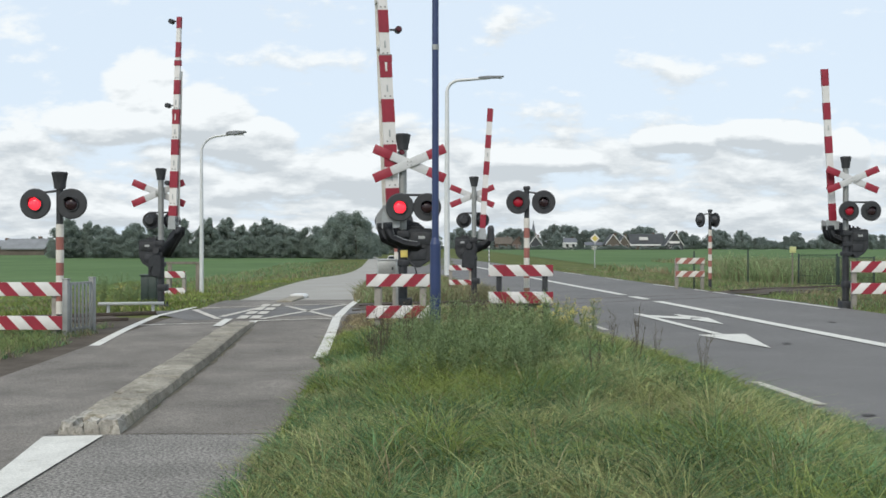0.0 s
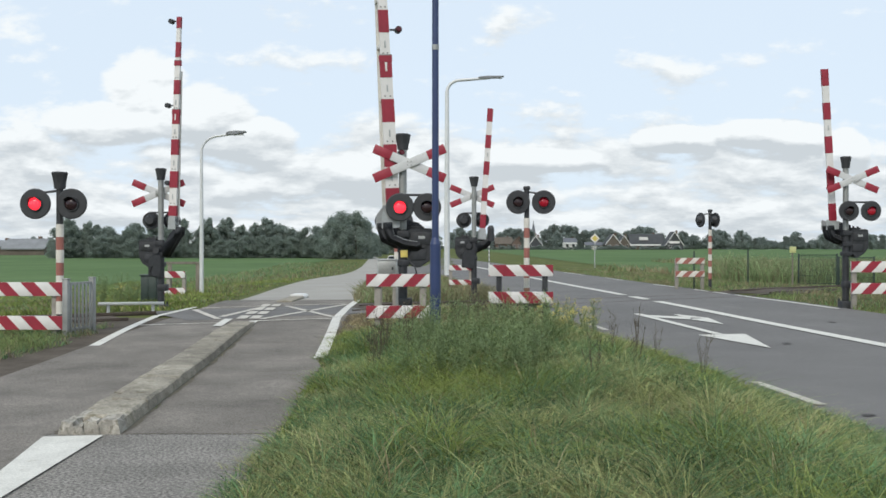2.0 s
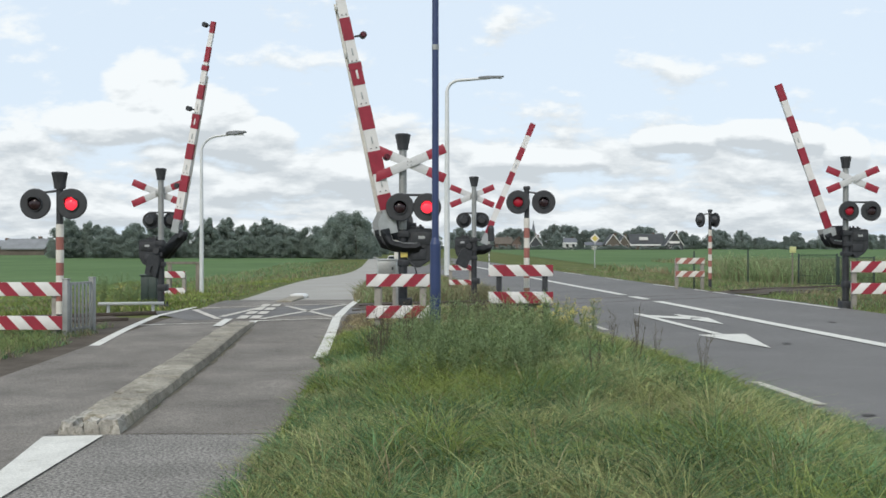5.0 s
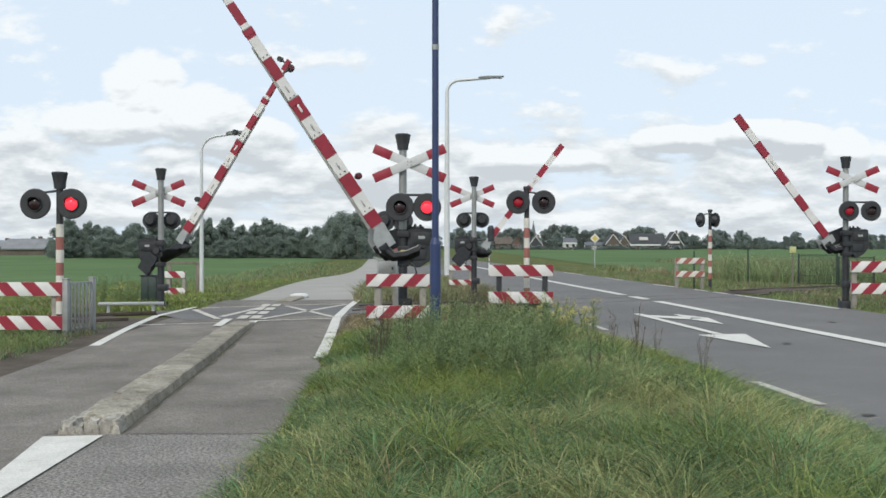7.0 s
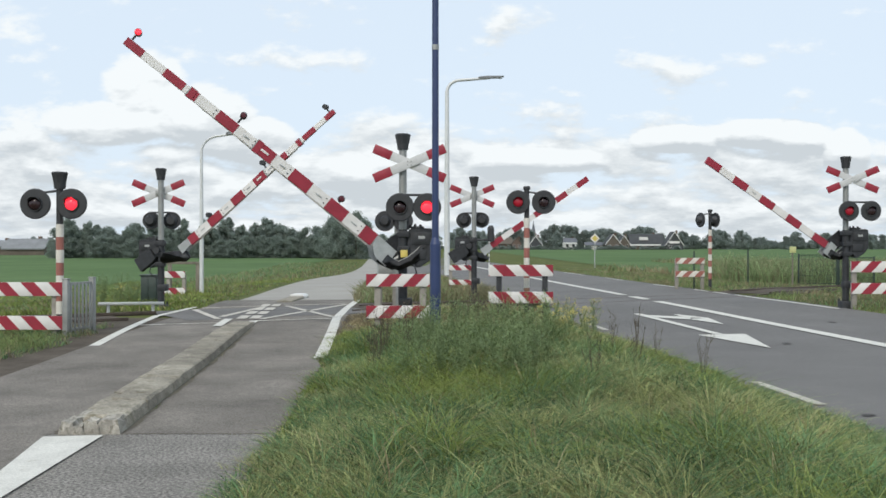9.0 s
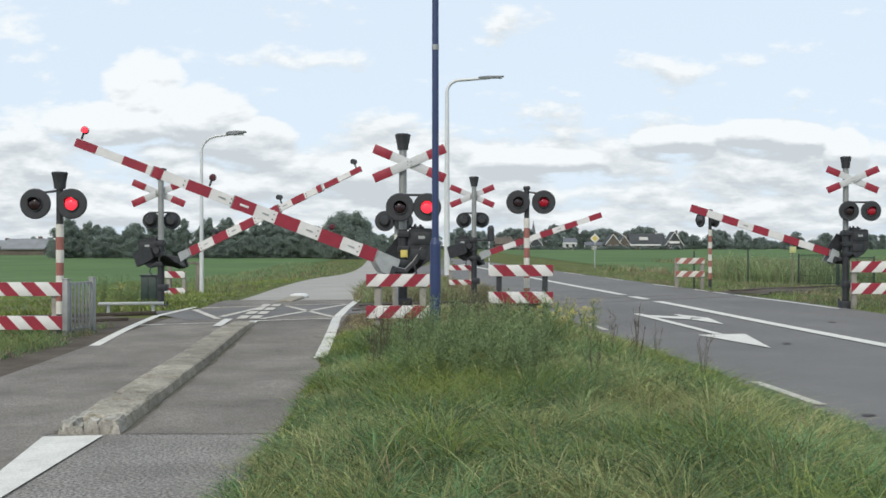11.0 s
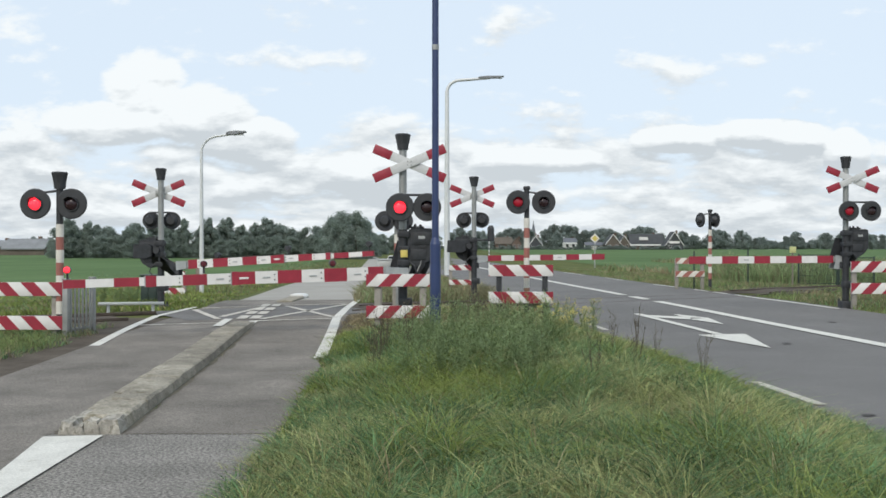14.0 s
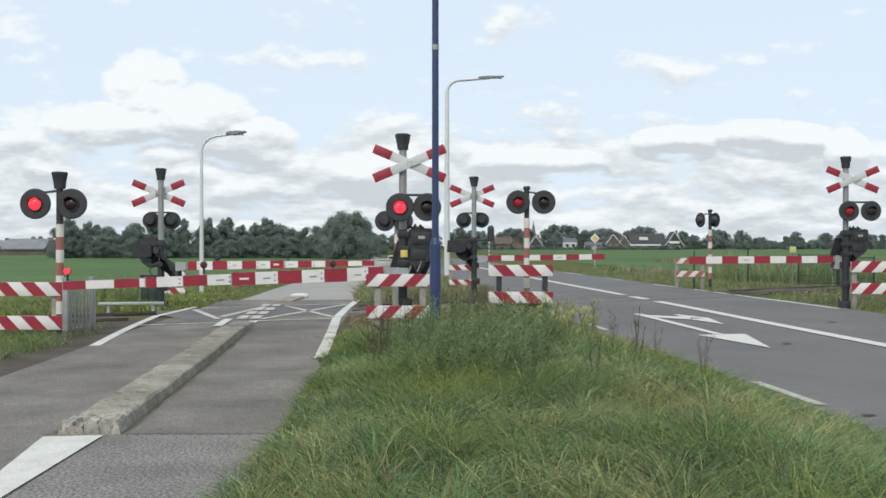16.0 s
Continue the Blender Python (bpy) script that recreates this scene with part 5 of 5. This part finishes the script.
# the hedgerow beyond the field: where each tree stands, and its height
SKY = ((-86.1, 7.6), (-83.3, 8.3), (-79.4, 7.6), (-76.3, 6.2), (-72.4, 6.4), (-68.6, 7.4), (-64.8, 7.4), (-61.6, 7.0), (-57.8, 8.4), (-55.0, 7.6), (-52.1, 8.6), (-48.9, 8.8), (-45.7, 7.0), (-42.8, 7.4), (-40.2, 8.5), (-37.4, 7.0), (-34.2, 6.4), (-31.1, 6.6), (-27.9, 6.8))
for i, (X, h) in enumerate(SKY):
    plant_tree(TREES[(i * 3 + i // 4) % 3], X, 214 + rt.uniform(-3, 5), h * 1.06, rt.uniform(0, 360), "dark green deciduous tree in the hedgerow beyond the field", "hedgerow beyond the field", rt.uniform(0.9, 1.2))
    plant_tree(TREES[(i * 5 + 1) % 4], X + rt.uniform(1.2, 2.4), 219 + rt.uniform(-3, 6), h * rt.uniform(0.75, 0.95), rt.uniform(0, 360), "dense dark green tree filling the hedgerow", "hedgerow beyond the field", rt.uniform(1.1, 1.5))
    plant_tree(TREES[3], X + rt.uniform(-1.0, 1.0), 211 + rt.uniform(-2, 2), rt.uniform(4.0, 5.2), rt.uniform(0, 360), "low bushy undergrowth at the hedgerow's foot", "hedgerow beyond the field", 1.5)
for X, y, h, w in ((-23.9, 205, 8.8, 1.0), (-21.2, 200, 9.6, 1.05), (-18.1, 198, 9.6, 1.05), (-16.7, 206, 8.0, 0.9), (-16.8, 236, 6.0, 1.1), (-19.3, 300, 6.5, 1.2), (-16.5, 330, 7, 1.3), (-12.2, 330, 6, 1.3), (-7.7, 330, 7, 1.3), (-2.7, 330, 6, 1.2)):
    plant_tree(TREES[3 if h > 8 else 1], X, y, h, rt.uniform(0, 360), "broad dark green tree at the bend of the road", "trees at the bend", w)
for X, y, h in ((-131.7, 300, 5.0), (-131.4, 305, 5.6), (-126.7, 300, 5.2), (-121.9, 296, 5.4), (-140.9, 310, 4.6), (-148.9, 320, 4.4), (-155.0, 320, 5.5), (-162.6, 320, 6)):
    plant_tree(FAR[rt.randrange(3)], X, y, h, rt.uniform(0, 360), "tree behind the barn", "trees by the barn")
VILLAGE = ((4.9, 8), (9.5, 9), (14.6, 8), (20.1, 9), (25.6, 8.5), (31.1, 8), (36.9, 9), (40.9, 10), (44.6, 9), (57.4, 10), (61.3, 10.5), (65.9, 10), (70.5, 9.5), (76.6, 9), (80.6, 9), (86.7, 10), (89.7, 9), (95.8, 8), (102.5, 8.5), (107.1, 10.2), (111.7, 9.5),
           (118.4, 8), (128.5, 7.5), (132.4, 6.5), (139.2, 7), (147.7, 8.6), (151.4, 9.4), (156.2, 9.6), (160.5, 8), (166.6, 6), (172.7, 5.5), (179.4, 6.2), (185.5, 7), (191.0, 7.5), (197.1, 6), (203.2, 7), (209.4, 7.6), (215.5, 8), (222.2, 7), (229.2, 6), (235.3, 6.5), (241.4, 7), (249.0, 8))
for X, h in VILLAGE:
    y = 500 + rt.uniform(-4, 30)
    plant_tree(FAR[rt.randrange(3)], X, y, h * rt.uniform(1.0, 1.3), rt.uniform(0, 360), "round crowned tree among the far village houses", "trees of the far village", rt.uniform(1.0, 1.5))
for i in range(72):
    near = i < 37
    y = 470 + rt.uniform(-10, 10) + (0 if near else 120)
    X = (3.3 * i - 3.9) if near else (4.14 * i - 4.9)
    plant_tree(FAR[1], X, y, rt.uniform(1.3, 2.4) if i < 38 else rt.uniform(3.5, 5.6), rt.uniform(0, 360), "low hedge bush at the far edge of the field", "far hedge bushes", 2.2)
for o in (*TREES, *FAR):
    for c in (*o.children_recursive, o):
        bpy.data.objects.remove(c)


# ---------------- grass and weeds ----------------
def vnoise(x, y, scale, seed):
    """Smooth value noise for whole arrays."""
    rng = np.random.default_rng(seed)
    tab = rng.random((64, 64))
    u, v = x / scale, y / scale
    i, j = np.floor(u).astype(int), np.floor(v).astype(int)
    fu, fv = u - i, v - j
    fu, fv = fu * fu * (3 - 2 * fu), fv * fv * (3 - 2 * fv)
    g = lambda a, b: tab[a % 64, b % 64]
    return (g(i, j) * (1 - fu) + g(i + 1, j) * fu) * (1 - fv) + (g(i, j + 1) * (1 - fu) + g(i + 1, j + 1) * fu) * fv


G_arr = np.vectorize(G)


def grass(name, label, xy, h, w, seed, mats, split, lean=0.6, segs=3, hvar=0.5, hscale=None, tuft=None):
    """Bent blades at the points xy: h tall, w wide; split: limits of a patch noise that part the materials."""
    rng = np.random.default_rng(seed)
    n = len(xy)
    x, y = xy[:, 0], xy[:, 1]
    z = G_arr(x, y) - 0.02
    clump = 0.55 * vnoise(x, y, 0.28, seed + 1) + 0.45 * vnoise(x, y, 0.9, seed + 9)
    hh = h * (1 - hvar + 2 * hvar * clump) * rng.uniform(0.55, 1.2, n)
    if hscale is not None:
        hh = hh * hscale
    # blades of one tuft fall the same way, away from its middle
    a = vnoise(x, y, 0.22, seed + 2) * 12.6 + rng.normal(0, 1.1, n)
    ln = lean * rng.uniform(0.15, 1.7, n) * hh
    if tuft is not None:
        # every tuft has its own height, fall and bias
        ids, off = tuft
        tn = ids.max() + 1
        th, ta, tl = rng.uniform(0.5, 1.35, tn), rng.uniform(0, 6.283, tn), rng.uniform(0.0, 0.9, tn)
        hh = hh * th[ids]
        ox, oy = off[:, 0] / 0.06 + np.cos(ta[ids]) * tl[ids] * 1.6, off[:, 1] / 0.06 + np.sin(ta[ids]) * tl[ids] * 1.6
        a = np.arctan2(oy, ox) + rng.normal(0, 0.45, n)
        ln = lean * hh * np.clip(np.hypot(ox, oy) * 0.55 + rng.normal(0, 0.15, n), 0.1, 1.7)
    dx, dy = np.cos(a) * ln, np.sin(a) * ln
    fa = rng.uniform(0, 3.1416, n)
    wx, wy = np.cos(fa) * w * 0.5, np.sin(fa) * w * 0.5
    wid = rng.uniform(0.5, 1.4, n)
    rows = []
    for k in range(segs):
        t = k / segs
        px, py, pz = x + dx * t ** 2, y + dy * t ** 2, z + hh * (t - 0.28 * lean * t ** 2.5)
        f = (1 - 0.75 * t) * wid
        rows += [np.stack([px - wx * f, py - wy * f, pz], 1), np.stack([px + wx * f, py + wy * f, pz], 1)]
    rows.append(np.stack([x + dx, y + dy, z + hh * (1 - 0.28 * lean)], 1))
    nv = len(rows)
    v = np.stack(rows, 1).reshape(-1, 3)
    base = np.arange(n)[:, None] * nv
    quads = [base + np.array([[2 * k, 2 * k + 1, 2 * k + 3, 2 * k + 2]]) for k in range(segs - 1)]
    tris = base + np.array([[nv - 3, nv - 2, nv - 1]])
    nq = n * (segs - 1)
    loops = np.concatenate([np.concatenate(quads).ravel() if quads else np.zeros(0, int), tris.ravel()]).astype(np.int32)
    starts = np.concatenate([np.arange(nq) * 4, nq * 4 + np.arange(n) * 3]).astype(np.int32)
    me = bpy.data.meshes.new(name)
    me.vertices.add(len(v))
    me.vertices.foreach_set("co", v.astype(np.float32).ravel())
    me.loops.add(len(loops))
    me.loops.foreach_set("vertex_index", loops)
    me.polygons.add(len(starts))
    me.polygons.foreach_set("loop_start", starts)
    own = rng.uniform(0, 0.3, n)
    if tuft is not None:             # most blades of a tuft share its hue
        own = np.where(rng.random(n) < 0.75, rng.uniform(0, 0.3, tuft[0].max() + 1)[tuft[0]], own)
    pn = vnoise(x, y, 0.9, seed + 5) * 0.7 + own + (rng.random(n) < 0.06) * 0.6
    mi = np.searchsorted(np.array(split), pn).astype(np.int32)
    me.polygons.foreach_set("material_index", np.concatenate([np.tile(mi, segs - 1), mi]).astype(np.int32))
    for mt in mats:
        me.materials.append(M[mt])
    me.update(calc_edges=True)
    me.validate()
    ob = new(name, me)
    return tagged(ob, label, "grass", kind="stuff")


def scatter(n, x0, x1, y0, y1, seed, keep, near=0.0):
    """Random places in a rectangle where keep() is true; near > 0: denser towards y0."""
    rng = np.random.default_rng(seed)
    u = rng.random(n)
    y = y0 + (y1 - y0) * u ** (1 + near)
    x = rng.uniform(x0, x1, n)
    k = keep(x, y)
    return np.stack([x[k], y[k]], 1)


def tufted(centres, per, seed, r=0.06):
    """Blades gathered in tufts round the given centres."""
    rng = np.random.default_rng(seed + 100)
    ids = np.repeat(np.arange(len(centres)), per)
    off = rng.normal(0, r, (len(ids), 2))
    return centres[ids] + off, (ids, off)


main_xa = np.vectorize(main_x)
side_xa = np.vectorize(side_x)


def on_verge(x, y):
    wob = (vnoise(x, y, 0.6, 77) - 0.5) * 0.35
    left = np.where(y < 10, -1.33, -1.33 - 0.075 * (y - 10)) + np.where(y > 16, 0.05, 0)
    s = -x * math.sin(TRACK_A) + (y - 22.3) * math.cos(TRACK_A)
    return (x > left + wob * 0.6) & (x < main_xa(y) - 3.72 + wob * 0.6) & (s < -1.1)


def verge_height(p):
    """Lower at the edges, tall round the pole."""
    x, y = p[:, 0], p[:, 1]
    edge = np.minimum(x + 1.4 + 0.05 * np.maximum(0, y - 8), main_xa(y) - 3.7 - x)
    return np.clip(0.22 + edge * 0.75, 0.22, 1.0) * np.where(y > 15.5, 0.62, 1.0)


GM = ["grass", "grass_blue", "grass_pale", "dry_stem"]
GF = ["grass", "grass_blue", "grass_brown", "dry_stem"]
GD = ["grass_dull", "grass_blue", "grass_brown", "dry_stem"]
for nm, n, per, y0, y1, h, w, sd, sg in (("grass", 5200, 36, 3.6, 9.5, 0.36, 0.0092, 1, 4), ("grass", 4600, 26, 9.5, 15.5, 0.37, 0.0115, 2, 3), ("grass", 3400, 12, 15.5, 25, 0.42, 0.019, 3, 2)):
    p, tf = tufted(scatter(n, -2.6, 4.0, y0, y1, sd, on_verge), per, sd, 0.06 if y0 < 15 else 0.09)
    grass(nm, "long uneven green grass with dry stalks on the verge", p, h, w, sd, GM, (0.47, 0.67, 0.92) if y0 < 15 else (0.2, 0.28, 0.46), 1.1, sg, hscale=verge_height(p), tuft=tf)
    # short undergrowth between the tufts
    p = scatter(n * 3, -2.6, 4.0, y0, y1, sd + 50, on_verge)
    grass("grass", "short dense grass between the tufts", p, h * 0.5, w, sd + 50, GM, (0.45, 0.65, 0.90) if y0 < 15 else (0.2, 0.28, 0.46), 1.1, 2, hscale=verge_height(p))
# left verge by the striped fence
def left_verge(x, y):
    s = -x * math.sin(TRACK_A) + (y - 22.3) * math.cos(TRACK_A)
    wob = (vnoise(x, y, 0.7, 78) - 0.5) * 0.5
    return (x < side_xa(y) - 2.45 + wob) & (s < -1.3)
p = scatter(42000, -12, -4.4, 6.5, 17.5, 4, left_verge)
grass("grass", "short rough grass beside the side road", p, 0.16, 0.014, 4, GD, (0.38, 0.5, 0.8), 0.9, 2)
# thin tufts in the joint between divider and road
def kerb_joint(x, y):
    d = x - (-2.80 - 0.086 * (y - 7.5))
    return (((d > -0.31) & (d < -0.235)) | ((d > 0.235) & (d < 0.27))) & (vnoise(x * 3, y, 0.35, 61) > 0.52)
p = scatter(60000, -3.9, -2.4, 7.6, 14.5, 61, kerb_joint)
grass("grass", "thin dry tufts along the kerb stones", p, 0.045, 0.006, 61, GD, (0.3, 0.4, 0.8), 0.9, 2)
# beyond the line, both sides of the narrow road
def far_left(x, y):
    s = -x * math.sin(TRACK_A) + (y - 22.3) * math.cos(TRACK_A)
    wob = (vnoise(x, y, 1.5, 79) - 0.5) * 0.8
    return (s > 2.7) & ((x < side_xa(y) - 1.95 + wob * 0.5) & (x > side_xa(y) - 14))
p = scatter(60000, -22, -5, 20, 62, 5, far_left, 0.6)
grass("grass", "rough green and brown grass beyond the line", p, 0.18, 0.03, 5, GF, (0.62, 0.68, 0.9), 0.8, 2, hscale=np.clip(0.3 + 0.5 * (side_xa(p[:, 1]) - 1.95 - p[:, 0]), 0.3, 1.0))
def middle(x, y):
    s = -x * math.sin(TRACK_A) + (y - 22.3) * math.cos(TRACK_A)
    return (s > 2.6) & (x > side_xa(y) + 1.5) & (x < main_xa(y) - 3.8)
p = scatter(38000, -6, 3, 22, 62, 6, middle, 0.9)
grass("grass", "rough dry grass between the two roads", p, 0.42, 0.022, 6, ["grass_dull", "herb", "grass_brown", "dry_stem"], (0.26, 0.36, 0.74), 0.8, 3, hscale=np.where(p[:, 1] < 34, 1.0, 0.45))
def right_verge(x, y):
    s = -x * math.sin(TRACK_A) + (y - 22.3) * math.cos(TRACK_A)
    wob = (vnoise(x, y, 1.2, 80) - 0.5) * 0.5
    return (x > main_xa(y) + 3.62 + wob) & ((s < -0.3) | (s > 1.9))
p = scatter(52000, 7, 24, 17, 60, 7, right_verge, 0.5)
grass("grass", "rough green and brown grass beside the main road", p, 0.17, 0.025, 7, GD, (0.48, 0.54, 0.82), 0.8, 2)
p = scatter(42000, 10, 62, 58, 120, 8, lambda x, y: (x > main_xa(np.minimum(y, 75)) + 5) & ((y < 48 + 0.9 * np.maximum(0, x - 26) + 12) | (x > 26)), 0.4)
grass("reeds", "tall brownish reeds and rough grass before the field", p, 0.6, 0.06, 8, GD, (0.36, 0.42, 0.72), 0.5, 2)
p = scatter(42000, 13, 40, 40, 58, 12, lambda x, y: (x > 0.262 * y + 1.5) & (vnoise(x, y, 3.0, 90) > 0.22))
grass("reeds", "tall grey green reeds beyond the wire fence", p, 1.4, 0.035, 12, ["grass_dull", "herb", "grass_brown", "dry_stem"], (0.25, 0.7, 0.93), 0.75, 3, hvar=0.45)
p = scatter(30000, -70, -9, 45, 150, 9, lambda x, y: (x < side_xa(np.minimum(y, 150)) - 2.0) & (x > side_xa(np.minimum(y, 150)) - 9 - 0.03 * y), 0.4)
grass("grass", "grassy strip along the winding road", p, 0.4, 0.06, 9, GD, (0.42, 0.55, 0.8), 0.5, 2)


def weed(seed, h, leaves, mat_stem, mat_leaf, flowers=0):
    """An upright weed: stems, narrow leaves and, on some, heads of small flowers."""
    rng = random.Random(seed)
    ob = new("weed")
    bm = bmesh.new()
    tips = []
    for k in range(rng.randint(3, 5)):
        a, r = rng.uniform(0, 6.28), rng.uniform(0.05, 0.25) * h
        tip = (math.cos(a) * r, math.sin(a) * r, h * rng.uniform(0.7, 1.0))
        tube(bm, [(tip[0] * 0.1, tip[1] * 0.1, -0.05), (tip[0] * 0.4, tip[1] * 0.4, tip[2] * 0.5), tip], [0.005, 0.0035, 0.0015], 5)
        tips.append(tip)
        for j in range(3):
            t = rng.uniform(0.5, 0.9)
            b = (tip[0] * t, tip[1] * t, tip[2] * t)
            e = (b[0] + rng.uniform(-0.12, 0.12) * h, b[1] + rng.uniform(-0.12, 0.12) * h, b[2] + rng.uniform(0.06, 0.2) * h)
            tube(bm, [b, e], [0.003, 0.0015], 4)
            tips.append(e)
    part("stem", bm, mat_stem, ob)
    verts, faces = [], []
    for k in range(leaves):
        tip = rng.choice(tips)
        t = rng.uniform(0.1, 1.0)
        c = Vector((tip[0] * t, tip[1] * t, tip[2] * t))
        a, l, wd = rng.uniform(0, 6.28), rng.uniform(0.04, 0.10) * (1.2 - 0.5 * t), rng.uniform(0.005, 0.012)
        d = Vector((math.cos(a), math.sin(a), rng.uniform(-0.2, 0.7))) * l
        s = Vector((-math.sin(a), math.cos(a), 0)) * wd
        o = len(verts)
        verts += [c, c + d * 0.5 + s, c + d, c + d * 0.5 - s]
        faces.append((o, o + 1, o + 2, o + 3))
    if leaves:
        tagged(mesh_from("leaf", [tuple(v) for v in verts], faces, mat_leaf, ob), kind="stuff")
    if flowers:
        verts, faces = [], []
        for k in range(flowers):
            tip = rng.choice(tips)
            c = Vector(tip) + Vector((rng.uniform(-0.05, 0.05), rng.uniform(-0.05, 0.05), rng.uniform(-0.02, 0.03)))
            o, r = len(verts), rng.uniform(0.008, 0.014)
            verts += [c + Vector((r * math.cos(q), r * math.sin(q), r * 0.6 * (q % 2))) for q in (0, 1.26, 2.51, 3.77, 5.03)]
            faces.append((o, o + 1, o + 2, o + 3, o + 4))
        tagged(mesh_from("flower_heads", [tuple(v) for v in verts], faces, "flower", ob), kind="stuff")
    return ob


rw = random.Random(21)
GREEN = [weed(i, 0.85, 420, "herb", "herb") for i in range(4)]
DEAD = [weed(10 + i, 0.85, 60, "dead_weed", "dead_weed") for i in range(2)]
YELLOW = [weed(20 + i, 0.6, 90, "herb", "herb", 46) for i in range(2)]


def plant(src, x, y, s, label, group):
    ob = copy_thing(src, pose(x, y, G(x, y), 0, 0, rw.uniform(0, 360)) @ Matrix.Diagonal((s, s, s, 1)))
    tagged(ob, label, "weed", group)


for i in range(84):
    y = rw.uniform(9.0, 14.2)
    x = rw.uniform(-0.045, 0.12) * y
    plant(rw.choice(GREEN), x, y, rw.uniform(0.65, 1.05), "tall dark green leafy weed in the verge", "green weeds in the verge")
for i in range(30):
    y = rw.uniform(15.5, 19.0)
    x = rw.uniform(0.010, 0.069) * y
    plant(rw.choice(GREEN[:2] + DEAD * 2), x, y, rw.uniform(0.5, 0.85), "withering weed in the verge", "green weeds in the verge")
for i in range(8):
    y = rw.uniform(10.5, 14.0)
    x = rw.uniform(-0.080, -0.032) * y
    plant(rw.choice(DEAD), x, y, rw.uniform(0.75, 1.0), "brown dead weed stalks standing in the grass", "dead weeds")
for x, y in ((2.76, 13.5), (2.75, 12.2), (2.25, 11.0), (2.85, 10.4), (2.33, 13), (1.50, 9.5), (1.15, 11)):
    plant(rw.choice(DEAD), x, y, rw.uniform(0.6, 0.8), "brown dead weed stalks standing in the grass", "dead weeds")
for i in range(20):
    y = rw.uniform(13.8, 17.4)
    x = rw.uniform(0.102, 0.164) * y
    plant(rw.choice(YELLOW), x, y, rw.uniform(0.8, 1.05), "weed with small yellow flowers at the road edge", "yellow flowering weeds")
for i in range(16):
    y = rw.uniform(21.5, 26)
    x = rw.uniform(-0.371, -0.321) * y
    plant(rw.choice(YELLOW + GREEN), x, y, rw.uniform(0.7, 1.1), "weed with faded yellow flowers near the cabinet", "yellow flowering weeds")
for o in (*GREEN, *DEAD, *YELLOW):
    for c in (*o.children_recursive, o):
        bpy.data.objects.remove(c)


# ---------------- what moves ----------------
def beats(first, period, on, phase):
    """Times at which a lens turns to show its lit (True) or dark face."""
    t, out = first - period, []
    while t < 16.2:
        out += [(t, phase == 0), (t + on, phase == 1)]
        t += period
    return out


def motions():
    for entry in MOVING:
        if entry[0] == "boom":
            _, ob, (px, py, pz, yaw, s), rows = entry
            walk(ob, [(t, pose(px, py, pz, 0, 0, yaw) @ pose(0, 0, 0, 0, s * a, 0)) for t, a in rows])
        else:
            _, ob, phase, dim = entry
            first, period, on = (0.40, 0.642, 0.29) if dim else (0.455, 0.668, 0.30)
            ev = beats(first, period, on, phase)
            state = [lit for t, lit in ev if t < 0.02][-1]
            turn = 0 if state else 180
            base = ob.matrix_basis.translation.copy()
            rows = [(0.0, turn)]
            for t, lit in ev:
                if t < 0.02 or t > 15.9:
                    continue
                g = round(t * 2) / 2          # no turn in the midst of a half second
                t = g - 0.08 if -0.08 < t - g < 0 else g + 0.05 if 0 <= t - g < 0.05 else t
                f = round(t * FPS) / FPS
                for k in range(4):
                    rows.append((f + (k - 1) / FPS, turn + 60 * k))
                turn += 180
            rows.append((16.0, turn))
            walk(ob, [(t, pose(*base, 0, 0, a)) for t, a in rows])


motions()
